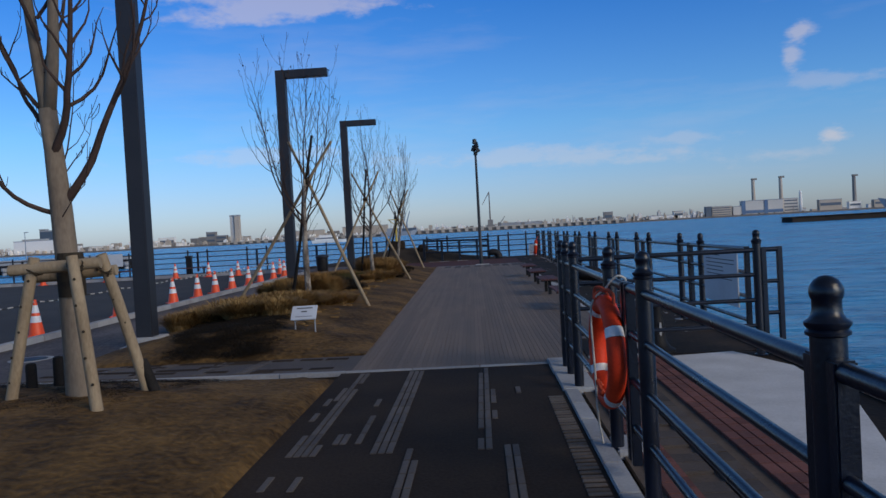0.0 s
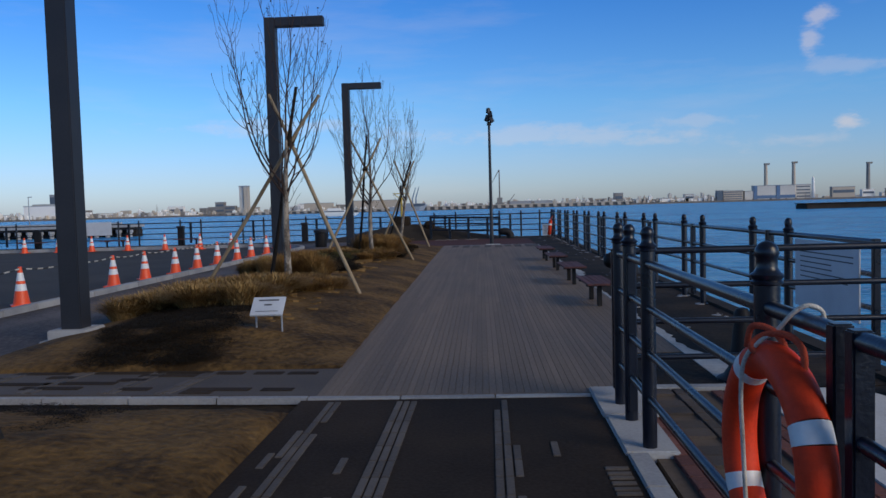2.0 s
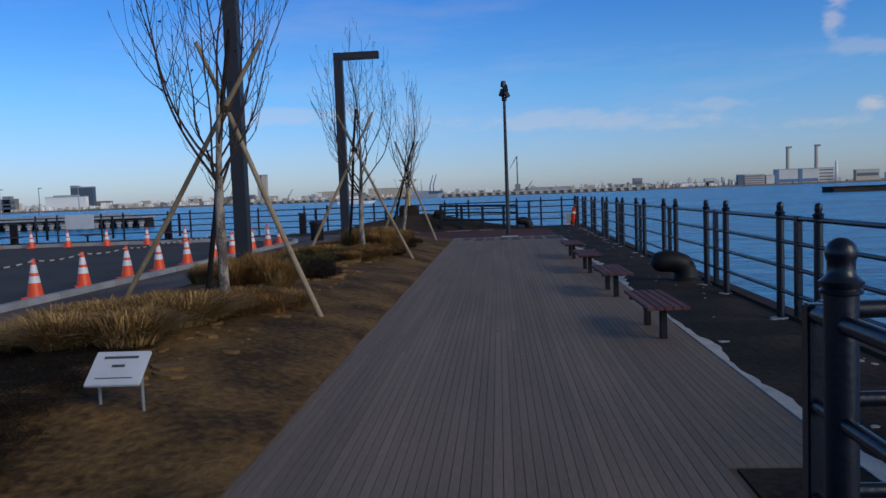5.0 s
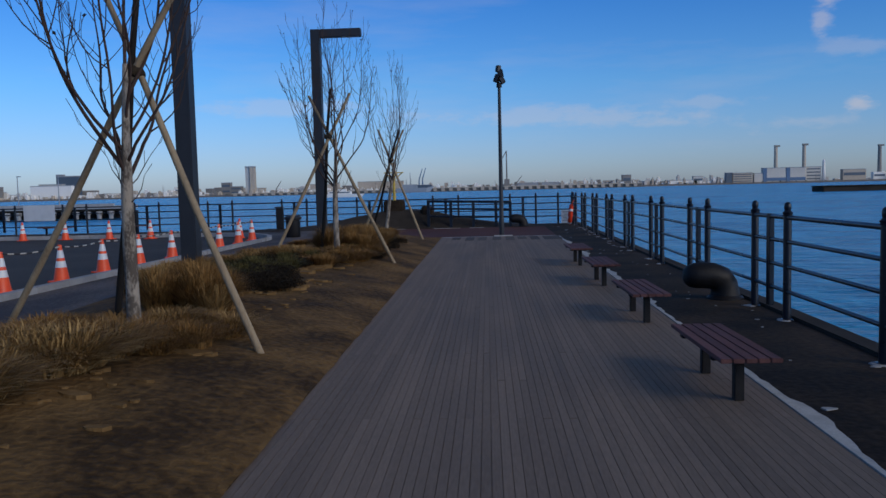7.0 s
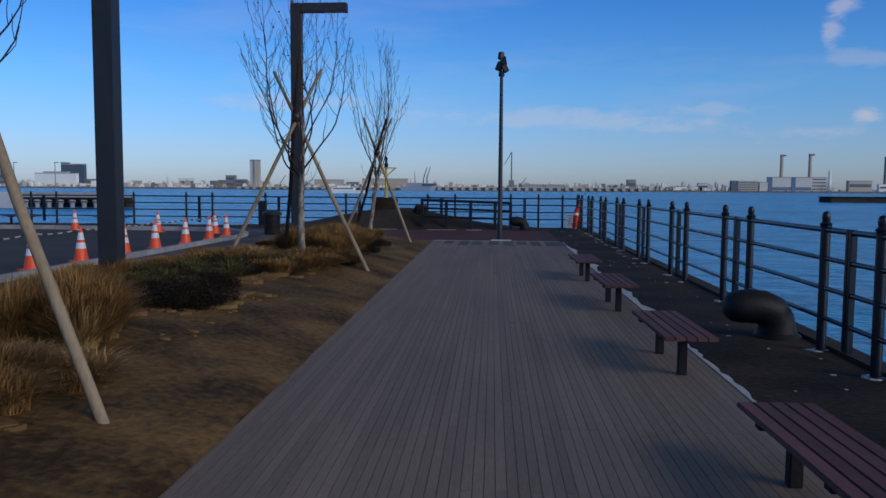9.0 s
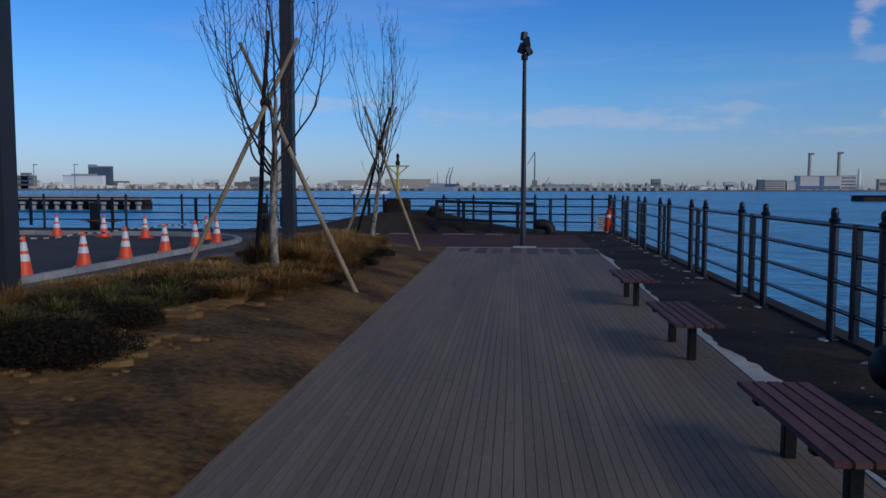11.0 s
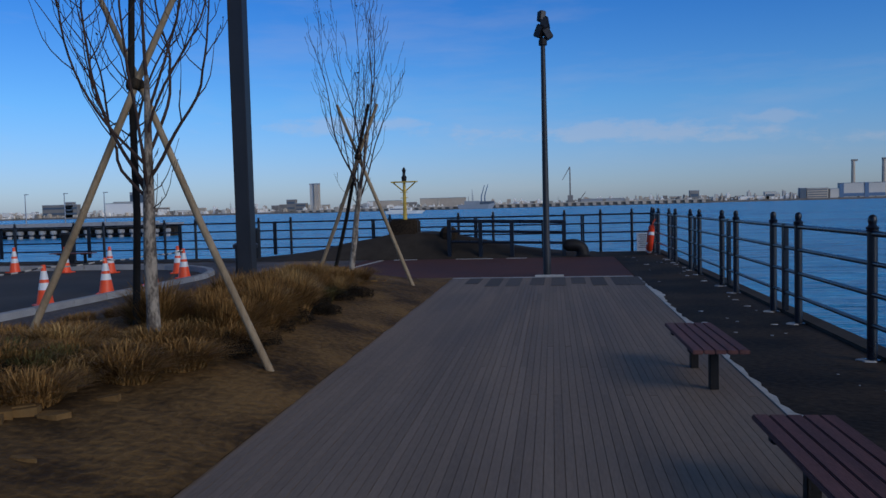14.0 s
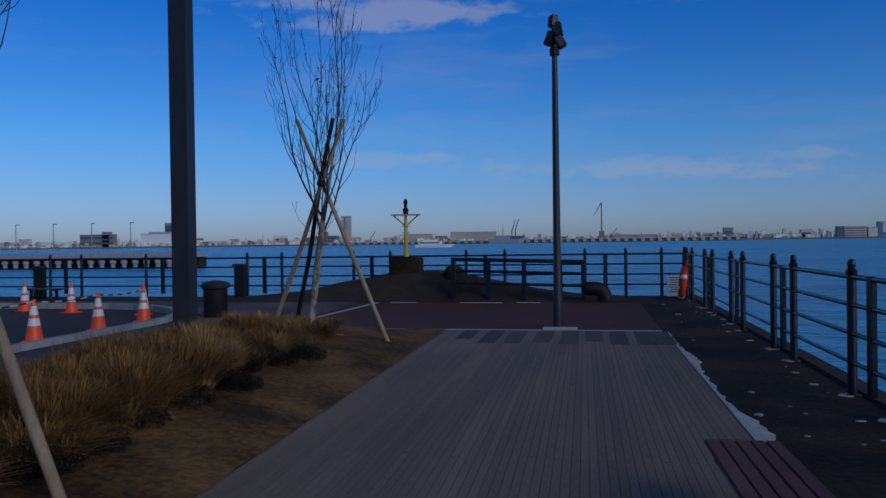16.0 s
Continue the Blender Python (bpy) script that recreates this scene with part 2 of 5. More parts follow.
M_FAR_BLUE = material("far_blue_cladding", (0.11, 0.20, 0.34), (0.08, 0.15, 0.27), 0.02, 0.3, 0.7, 0.0)
M_FAR_ROOF = material("far_roof", (0.40, 0.42, 0.44), (0.30, 0.31, 0.33), 0.02, 0.3, 0.9, 0.0)
M_FAR_TREE = material("far_wood", (0.075, 0.085, 0.06), (0.04, 0.05, 0.04), 0.05, 0.5, 0.95, 0.0)
M_FAR_SHADE = material("far_quay_and_shade", (0.24, 0.21, 0.18), (0.15, 0.13, 0.115), 0.05, 1, 0.95, 0.0)
M_QUAY = material("quay_wall", (0.060, 0.048, 0.038), (0.020, 0.016, 0.013), 0.2, 3, 0.95, 0.5)


def water_material():
    m = bpy.data.materials.new("sea_water")
    m.use_nodes = True
    n, l = m.node_tree.nodes, m.node_tree.links
    b = n["Principled BSDF"]
    b.inputs["Roughness"].default_value = 0.24
    b.inputs["Specular IOR Level"].default_value = 0.3
    b.inputs["IOR"].default_value = 1.33
    g = n.new("ShaderNodeNewGeometry")
    last = None
    for scale, stretch, dist in ((0.09, (1, 2.0, 1), 1.8), (0.45, (1, 2.4, 1), 0.7), (1.7, (1, 2.0, 1), 0.22)):
        mp = n.new("ShaderNodeMapping")
        mp.inputs["Scale"].default_value = stretch
        mp.inputs["Rotation"].default_value = (0, 0, radians(14))
        l.new(g.outputs["Position"], mp.inputs[0])
        t = n.new("ShaderNodeTexNoise")
        t.inputs["Scale"].default_value, t.inputs["Detail"].default_value, t.inputs["Roughness"].default_value = scale, 3, 0.55
        l.new(mp.outputs[0], t.inputs["Vector"])
        bu = n.new("ShaderNodeBump")
        bu.inputs["Strength"].default_value, bu.inputs["Distance"].default_value = 0.85, dist
        l.new(t.outputs["Fac"], bu.inputs["Height"])
        if last:
            l.new(last.outputs[0], bu.inputs["Normal"])
        last = bu
    l.new(last.outputs[0], b.inputs["Normal"])
    # light and dark of the ripples painted into the blue by noise, plus broad wind lanes
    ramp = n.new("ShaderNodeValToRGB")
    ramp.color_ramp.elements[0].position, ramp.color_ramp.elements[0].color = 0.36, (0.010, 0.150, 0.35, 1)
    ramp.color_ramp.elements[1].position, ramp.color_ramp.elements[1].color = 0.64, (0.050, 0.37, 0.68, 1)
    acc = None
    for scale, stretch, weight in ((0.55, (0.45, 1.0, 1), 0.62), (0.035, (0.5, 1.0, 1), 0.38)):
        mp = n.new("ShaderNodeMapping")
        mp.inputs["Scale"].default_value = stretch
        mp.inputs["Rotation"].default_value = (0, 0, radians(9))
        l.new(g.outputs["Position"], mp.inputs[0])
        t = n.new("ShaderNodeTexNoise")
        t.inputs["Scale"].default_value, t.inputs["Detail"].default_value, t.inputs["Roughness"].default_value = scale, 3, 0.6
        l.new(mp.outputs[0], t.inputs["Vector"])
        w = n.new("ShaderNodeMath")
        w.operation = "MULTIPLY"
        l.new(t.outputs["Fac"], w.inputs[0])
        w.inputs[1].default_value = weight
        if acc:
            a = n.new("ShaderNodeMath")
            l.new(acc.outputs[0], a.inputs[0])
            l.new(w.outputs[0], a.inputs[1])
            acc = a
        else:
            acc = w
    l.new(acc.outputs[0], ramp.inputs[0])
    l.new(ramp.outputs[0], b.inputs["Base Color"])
    return m


M_WATER = water_material()
# stronger mottling on bark, soil and worn paving
for mat, lo, hi in ((M_BARK, 0.39, 0.60), (M_CONCRETE, 0.34, 0.68), (M_SOIL, 0.34, 0.68), (M_WALKWAY, 0.36, 0.66)):
    for node in mat.node_tree.nodes:
        if node.type == "VALTORGB":
            node.color_ramp.elements[0].position, node.color_ramp.elements[1].position = lo, hi


# ---------- building blocks ----------
def box(bm, x0, x1, y0, y1, z0, z1, bevel=0.0):
    vs = [bm.verts.new((x, y, z)) for z in (z0, z1) for y in (y0, y1) for x in (x0, x1)]
    fs = [bm.faces.new([vs[i] for i in q]) for q in ((0, 2, 3, 1), (4, 5, 7, 6), (0, 1, 5, 4), (2, 6, 7, 3), (0, 4, 6, 2), (1, 3, 7, 5))]
    if bevel:
        es = list({e for f in fs for e in f.edges})
        bmesh.ops.bevel(bm, geom=es, offset=bevel, segments=2, affect="EDGES")


def tube(bm, points, radii, seg=8, cap=True):
    """A round tube through the points, with a radius at each."""
    rings = []
    pts = [Vector(p) for p in points]
    side = None
    for i, p in enumerate(pts):
        d = (pts[min(i + 1, len(pts) - 1)] - pts[max(i - 1, 0)]).normalized()
        if side is None:
            side = d.cross(Vector((0, 0, 1)) if abs(d.z) < 0.9 else Vector((0, 1, 0))).normalized()
        else:
            side = (side - d * side.dot(d)).normalized()
        up = d.cross(side)
        r = radii[i] if isinstance(radii, (list, tuple)) else radii
        rings.append([bm.verts.new(p + (side * math.cos(2 * math.pi * k / seg) + up * math.sin(2 * math.pi * k / seg)) * r) for k in range(seg)])
    for a, b in zip(rings, rings[1:]):
        for k in range(seg):
            bm.faces.new((a[k], a[(k + 1) % seg], b[(k + 1) % seg], b[k]))
    if cap:
        bm.faces.new(rings[0][::-1])
        bm.faces.new(rings[-1])


def lathe(bm, profile, seg=16, at=(0, 0, 0)):
    """Turn (radius, height) pairs about the upright axis."""
    rings = [[bm.verts.new((at[0] + max(r, 1e-4) * math.cos(2 * math.pi * k / seg), at[1] + max(r, 1e-4) * math.sin(2 * math.pi * k / seg), at[2] + z)) for k in range(seg)] for r, z in profile]
    for a, b in zip(rings, rings[1:]):
        for k in range(seg):
            bm.faces.new((a[k], a[(k + 1) % seg], b[(k + 1) % seg], b[k]))
    bm.faces.new(rings[0][::-1])
    bm.faces.new(rings[-1])


def mesh_of(name, bm, mat, smooth=False):
    bmesh.ops.recalc_face_normals(bm, faces=bm.faces)
    me = bpy.data.meshes.new(name)
    bm.to_mesh(me)
    bm.free()
    me.materials.append(mat)
    if smooth:
        me.polygons.foreach_set("use_smooth", [True] * len(me.polygons))
        if smooth == "edges":
            me.set_sharp_from_angle(angle=radians(40))
    return me


def part(name, bm, mat, parent=None, label="", smooth=False, m=None):
    ob = new(name, mesh_of(name, bm, mat, smooth))
    if m is not None:
        ob.matrix_basis = m
    if parent:
        ob.parent = parent
    if label:
        ob["label"] = label
    return ob


def thing(name, label, category, m=None, group="", kind=""):
    ob = new(name)
    ob.empty_display_size = 0.2
    if m is not None:
        ob.matrix_basis = m
    return tagged(ob, label, category, group, kind)


def piece(name, me, parent, m):
    ob = new(name, me)
    ob.matrix_basis = m
    ob.parent = parent
    return ob


def sheet(name, x0, x1, y0, y1, z, mat, label, category, thick=0.05, parent=None):
    bm = bmesh.new()
    box(bm, x0, x1, y0, y1, z - thick, z)
    ob = part(name, bm, mat, parent)
    return tagged(ob, label, category, kind="structure") if not parent else ob


def polygon_slab(name, pts, z, mat, thick=0.05):
    bm = bmesh.new()
    lo = [bm.verts.new((x, y, z - thick)) for x, y in pts]
    hi = [bm.verts.new((x, y, z)) for x, y in pts]
    bm.faces.new(hi)
    bm.faces.new(lo[::-1])
    for i in range(len(pts)):
        j = (i + 1) % len(pts)
        bm.faces.new((lo[i], lo[j], hi[j], hi[i]))
    return part(name, bm, mat)


EMPTY = bmesh.new


# ---------- setting: sea, quay, paving ----------
SEA = -2.3
bm = EMPTY()
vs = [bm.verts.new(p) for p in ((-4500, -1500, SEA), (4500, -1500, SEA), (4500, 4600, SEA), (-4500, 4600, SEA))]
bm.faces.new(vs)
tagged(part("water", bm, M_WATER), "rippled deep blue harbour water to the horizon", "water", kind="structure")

FENCE_X, FAR_Y = 3.27, 42.0
bm = EMPTY()
box(bm, -90, 3.62, -30, FAR_Y + 0.45, -5, -0.06)
tagged(part("ground", bm, M_CONCRETE), "dark stained concrete quay above the water", "quay", kind="structure")
# low raised lip along the water's edge
bm = EMPTY()
box(bm, 3.36, 3.60, -30, FAR_Y + 0.43, -0.058, 0.035, 0.015)
tagged(part("trim", bm, M_QUAY), "weathered concrete lip along the quay edge", "quay edge", kind="structure")

# worn concrete strip under the railing, from the boards to the lip
tagged(polygon_slab("pavement", [(2.02, 7.3), (3.355, 7.3), (3.355, FAR_Y + 0.2), (-5.45, FAR_Y + 0.2), (-5.45, 39.72), (1.93, 39.72), (1.93, 33.2), (2.0, 20)], 0.0, M_CONCRETE),
       "rough dark concrete apron beside the boardwalk", "pavement", kind="structure")


def deck_left(y):
    return -1.52 - 0.0165 * (y - 7.2)


def deck_right(y):
    return 2.0 - 0.003 * (y - 7.2)


# sidewalk left of the beds, and the road loop
LOOP_X, LOOP_Y, LOOP_R = -12.74, 33.6, 4.6
arc = [(LOOP_X + (LOOP_R + 0.09) * math.cos(radians(a)), LOOP_Y + (LOOP_R + 0.09) * math.sin(radians(a))) for a in range(90, -1, -6)]
tagged(polygon_slab("sidewalk", [(-8.05, 7.5), (-5.75, 7.5), (-5.75, 13), (-6.15, 16.5), (-6.6, 22), (-6.6, 33.4), (-5.46, 33.4), (-5.46, 41.9), (-40, 41.9), (-40, LOOP_Y + LOOP_R + 0.09)] + arc, -0.01, M_WALKWAY),
       "worn grey block sidewalk along the kerb", "sidewalk", kind="structure")
tagged(sheet("road", -40, -8.24, -30, 38.2, -0.052, M_ASPHALT, "dark asphalt turning loop coned off", "road", 0.006), kind="structure")

# kerb stones: straight run, rounded end, back run
kerb = thing("kerb", "pale concrete kerb stones round the turning loop", "kerb", kind="structure")
bm = EMPTY()
box(bm, -0.09, 0.09, -0.49, 0.49, -0.1, 0.1, 0.012)
stone = mesh_of("kerb_stone", bm, M_KERB)
y = -8.0
while y < 33.2:
    piece("kerb_stone", stone, kerb, pose(-8.14, y + 0.5, 0))
    y += 1.0
for k in range(8):
    a = radians(4.5 + 11.6 * k)
    piece("kerb_stone", stone, kerb, pose(LOOP_X + LOOP_R * math.cos(a), LOOP_Y + LOOP_R * math.sin(a), 0, 0, 0, math.degrees(a)) @ Matrix.Diagonal((1, 0.93, 1, 1)))
x = -13.3
while x > -34:
    piece("kerb_stone", stone, kerb, pose(x, LOOP_Y + LOOP_R, 0, 0, 0, 90))
    x -= 1.0

# patterned dark paving before the boards
tagged(sheet("floor", -1.62, 0.86, -12, 7.05, -0.004, M_TILE_DARK, "dark paving tiles with rows of pale tiles", "paving", 0.055), kind="structure")
floor_tiles = bpy.data.objects["floor"]
tagged(polygon_slab("path", [(-6.3, 7.55), (-1.50, 7.20), (-1.50, 8.36), (-5.75, 8.54), (-6.2, 8.44)], -0.003, M_TILE_MID), "grey block cross path with dark inlaid blocks", "path", kind="structure")
cross_path = bpy.data.objects["path"]


def pale_tile(w, d):
    b = EMPTY()
    box(b, -w / 2 + 0.004, w / 2 - 0.004, -d / 2 + 0.004, d / 2 - 0.004, -0.02, 0.004, 0.003)
    return mesh_of("tile", b, M_TILE_LIGHT)


T1 = pale_tile(0.056, 0.30)
rng = random.Random(5)
# columns of pale tiles: x, first y, last y, chance
for cxx, y0, y1, chance in ((-1.405, 3.6, 4.3, 1.0), (-1.405, 4.3, 6.97, 0.55), (-1.345, 3.6, 6.97, 0.97), (-1.285, 3.6, 6.97, 0.97), (-1.225, 3.6, 3.9, 1.0), (-1.47, 4.7, 6.2, 0.55), (-1.53, 5.3, 5.7, 0.8),
                            (-0.93, 3.9, 4.8, 1.0), (-0.96, 5.2, 5.6, 1.0), (-1.05, 3.9, 4.2, 1.0), (-1.11, 3.9, 4.2, 1.0), (-0.99, 2.3, 3.0, 0.6), (-1.20, 2.2, 3.2, 0.5), (-1.40, 1.0, 3.0, 0.35),
                            (-0.77, 3.6, 6.97, 0.98), (-0.71, 3.6, 6.97, 0.98), (-0.65, 3.6, 6.97, 0.95), (-0.50, -1.5, 3.58, 0.97), (-0.44, -1.5, 3.58, 0.97),
                            (0.03, 3.6, 6.88, 0.97), (0.09, 3.6, 6.88, 0.97), (0.15, 3.6, 6.4, 0.6), (0.225, -1.5, 3.58, 0.97), (0.285, -1.5, 3.58, 0.97), (0.40, 5.2, 5.8, 0.5), (0.42, 2.6, 3.2, 0.5)):
    y = y0
    while y < y1 - 0.15:
        if rng.random() < chance:
            piece("tile", T1, floor_tiles, pose(cxx, y + 0.15, 0))
        y += 0.306
# narrow cross bars of the drain grating along the kerb
bm = EMPTY()
box(bm, -0.07, 0.07, -0.022, 0.022, -0.02, 0.005, 0.003)
bar = mesh_of("grating_bar", bm, M_TILE_LIGHT)
for k in range(44):
    piece("grating_bar", bar, floor_tiles, pose(0.735, 1.6 + 0.085 * k + 0.006 * (k % 3), 0))
# dark blocks laid into the grey cross path
def block_mesh(w, d, mat):
    b = EMPTY()
    box(b, -w / 2 + 0.004, w / 2 - 0.004, -d / 2 + 0.004, d / 2 - 0.004, -0.02, 0.004, 0.003)
    return mesh_of("tile", b, mat)


DB = {w: block_mesh(w, 0.12, M_TILE_DARK) for w in (0.3, 0.6, 0.9)}
PB = block_mesh(0.08, 0.3, M_TILE_LIGHT)
for bx, d, w in ((-1.87, 0.92, 0.3), (-2.22, 0.92, 0.3), (-2.62, 0.92, 0.3), (-1.94, 0.22, 0.3), (-2.49, 0.22, 0.6), (-2.66, 0.10, 0.3), (-3.12, 0.94, 0.6), (-3.22, 0.80, 0.6), (-3.30, 0.22, 0.3),
                 (-3.5, 0.60, 0.3), (-3.75, 0.92, 0.6), (-3.9, 0.45, 0.6), (-4.15, 0.24, 0.6), (-4.3, 0.70, 0.3), (-4.6, 0.88, 0.6), (-4.7, 0.4, 0.9), (-5.2, 0.62, 0.6), (-5.4, 0.3, 0.6), (-5.5, 0.85, 0.3)):
    piece("tile", DB[w], cross_path, pose(bx, 7.22 + d + 0.07 * (-1.62 - bx), 0.0, 0, 0, -3.5))
for bx in (-2.98, -3.52, -4.32, -5.0):
    for k in range(3):
        for q in (0.0, 0.085):
            piece("tile", PB, cross_path, pose(bx + 0.05 * k + q, 7.40 + 0.3 * k + 0.07 * (-1.62 - bx), 0.0, 0, 0, -10))

# white edging line across the walk
edging = thing("edging", "white concrete edging strip across the walk", "edging", kind="structure")
bm = EMPTY()
box(bm, -0.395, 0.395, -0.040, 0.040, -0.05, 0.008, 0.004)
stone = mesh_of("edging_stone", bm, M_KERB)
x = 0.42
while x > -6.6:
    piece("edging_stone", stone, edging, pose(x, 7.10 + 0.045 * max(0, -1.0 - x), 0, 0, 0, -2.0 if x < -1 else 0))
    x -= 0.8

# pale kerb beside the near railing, with brick paving beyond it
near_kerb = thing("kerb", "pale concrete kerb under the near railing", "kerb", kind="structure")
bm = EMPTY()
box(bm, -0.066, 0.066, -0.295, 0.295, -0.05, 0.02, 0.008)
nk = mesh_of("kerb_stone", bm, M_KERB)
y = -8.0
while y < 5.3:
    piece("kerb_stone", nk, near_kerb, pose(0.906, y, 0))
    y += 0.6
bm = EMPTY()
box(bm, 0.82, 1.24, 6.40, 7.30, -0.05, 0.026, 0.01)
part("kerb_block", bm, M_KERB, near_kerb)
bm = EMPTY()
box(bm, 0.83, 1.17, 5.50, 6.39, -0.05, 0.024, 0.01)
part("kerb_block", bm, M_KERB, near_kerb)
bm = EMPTY()
box(bm, 0.985, 1.22, 3.35, 3.75, -0.05, 0.024, 0.01)
part("kerb_block", bm, M_KERB, near_kerb)
bm = EMPTY()
box(bm, 1.05, 1.40, 1.7, 2.3, -0.05, 0.024, 0.01)
part("kerb_block", bm, M_KERB, near_kerb)
tagged(sheet("quay_paving", 1.025, 2.12, -12, 7.28, -0.022, M_JOINT, "brown and red brick paving behind the railing", "paving", 0.037), kind="structure")
quay_paving = bpy.data.objects["quay_paving"]
tagged(polygon_slab("white_strip", [(2.13, 2.0), (2.13, 7.1), (3.0, 7.25), (3.3, 6.2), (3.12, 4.4), (2.75, 3.2), (2.3, 2.3), (2.3, -12), (2.13, -12)], 0.01, M_WHITE), "bare white concrete strip beside the bricks", "pavement", kind="structure")
tagged(polygon_slab("quay_apron", [(2.305, -12), (3.355, -12), (3.355, 7.29), (2.14, 7.29), (2.14, 7.12), (3.01, 7.27), (3.31, 6.2), (3.13, 4.39), (2.76, 3.19), (2.305, 2.29)], -0.004, M_CONCRETE), "rough dark concrete quay edge", "pavement", kind="structure")
tagged(sheet("cross_strip", 1.33, 2.12, 7.305, 7.42, 0.006, M_KERB, "pale concrete strip at the end of the bricks", "edging", 0.06), kind="structure")
tagged(sheet("pavement_strip", 1.33, 2.015, 7.425, 8.9, 0.002, M_CONCRETE, "dark concrete beside the boardwalk", "pavement", 0.05), kind="structure")
# torn white strip along the right edge of the boards
rng = random.Random(11)
pts_l, pts_r = [], []
y = 7.45
while y < 33.2:
    broken = 0.03 * rng.random() + 0.20 * max(0.0, noise.noise((y * 0.42, 1.7, 0))) * (0.6 + 0.8 * rng.random())
    for py, pw, pa in ((8.2, 0.8, 0.20), (12.4, 0.7, 0.05), (19.5, 0.7, 0.085), (26.1, 0.6, 0.09), (30.4, 0.5, 0.05)):
        broken += pa * math.exp(-((y - py) / pw) ** 2) * rng.uniform(0.75, 1.0)
    pts_l.append((deck_right(y) + 0.012, y))
    pts_r.append((deck_right(y) + 0.035 + broken * 1.6, y))
    y += 0.12
tagged(polygon_slab("trim", pts_l + pts_r[::-1], 0.009, M_PATCH, 0.02), "broken white mortar strip along the boards", "mortar strip", kind="structure")

scraps = thing("mortar_crumbs", "pale crumbs and flakes scattered on the concrete apron", "debris", kind="stuff")
bm = EMPTY()
for _ in range(70):
    sx, sy = rng.uniform(2.15, 3.3), rng.uniform(9, 40)
    if rng.random() < 0.35:
        sx = rng.uniform(2.9, 3.25)
    s, n, a0 = rng.choice((0.010, 0.015, 0.02, 0.03, 0.05)) * rng.uniform(0.7, 1.4), 6, rng.random() * 6
    ring = [(sx + s * rng.uniform(0.5, 1.3) * math.cos(a0 + k), sy + 0.8 * s * rng.uniform(0.5, 1.3) * math.sin(a0 + k)) for k in range(n)]
    hi = [bm.verts.new((p[0], p[1], 0.004 + 0.1 * s)) for p in ring]
    lo = [bm.verts.new((p[0], p[1], -0.001)) for p in ring]
    bm.faces.new(hi)
    for k in range(n):
        bm.faces.new((lo[k], lo[(k + 1) % n], hi[(k + 1) % n], hi[k]))
part("crumb", bm, M_KERB, scraps)
# ring cover in the sidewalk
mc = thing("manhole_cover", "round iron cover with a pale ring in the sidewalk", "manhole cover", pose(-6.9, 9.6, -0.008))
bm = EMPTY()
lathe(bm, [(0.24, 0), (0.24, 0.008), (0.22, 0.011)], 20)
part("cover", bm, M_IRON, mc)
bm = EMPTY()
lathe(bm, [(0.32, 0), (0.32, 0.006), (0.25, 0.006), (0.25, 0.0)], 24)
part("ring", bm, M_KERB, mc, "pale concrete ring")

# red paving field at the end of the boards
tagged(polygon_slab("red_paving", [(-5.44, 33.42), (1.92, 33.42), (1.92, 39.7), (-5.44, 39.7)], 0.0, M_REDPAVE), "dark red block paving at the pier end", "paving", kind="structure")
red = bpy.data.objects["red_paving"]
bm = EMPTY()
box(bm, -0.095, 0.095, -0.045, 0.045, -0.01, 0.006)
rb = mesh_of("brick", bm, M_REDPAVE)
for r in range(3):
    for c in range(36):
        piece("brick", rb, red, pose(-5.3 + c * 0.2 + (r % 2) * 0.1, 33.5 + r * 0.1, 0))
tagged(sheet("edging_strip", -5.4, 1.9, 33.28, 33.405, 0.008, M_KERB, "pale edging strip before the red paving", "edging", 0.06), kind="structure")
for ex0, ex1, ey in ((-2.7, -1.6, 39.55), (-1.2, -0.6, 39.6), (-4.6, -3.9, 39.6)):
    tagged(sheet("worn_line", ex0, ex1, ey, ey + 0.14, 0.006, M_PATCH, "worn white paint line on the paving", "paint line", 0.006), kind="structure")
w0 = [(-5.38, 33.5), (-5.28, 33.5), (-4.9, 39.6), (-5.02, 39.6)]
tagged(polygon_slab("worn_line", w0, 0.005, M_PATCH, 0.004), "worn white line at the edge of the red paving", "paint line", kind="structure")

tagged(sheet("dark_verge", -40, -5.47, 40.35, 41.88, 0.012, M_QUAY, "dark earth strip before the far railing", "verge", 0.06), kind="structure")
# raised dark ground at the end, round the mast
bm = EMPTY()
nx, ny = 34, 12
grid = []
for j in range(ny + 1):
    row = []
    for i in range(nx + 1):
        gx, gy = -10.5 + 12.0 * i / nx, 39.9 + 2.25 * j / ny
        h = 0.78 * math.exp(-((gx + 4.2) / 3.1) ** 2) * min(1.0, (gy - 39.9) / 1.1) + 0.05 * noise.noise((gx, gy, 3.0)) * (0 < j)
        row.append(bm.verts.new((gx, gy, max(-0.02, h))))
    grid.append(row)
for j in range(ny):
    for i in range(nx):
        bm.faces.new((grid[j][i], grid[j][i + 1], grid[j + 1][i + 1], grid[j + 1][i]))
tagged(part("mound", bm, M_QUAY, smooth=True), "low dark earth rise at the pier end", "mound", kind="structure")


# ---------- planting beds ----------
def bed_left(y):
    return float(np.interp(y, (8.3, 10, 13, 16.5, 22, 33.5), (-5.7, -5.72, -5.73, -6.1, -6.55, -6.55)))


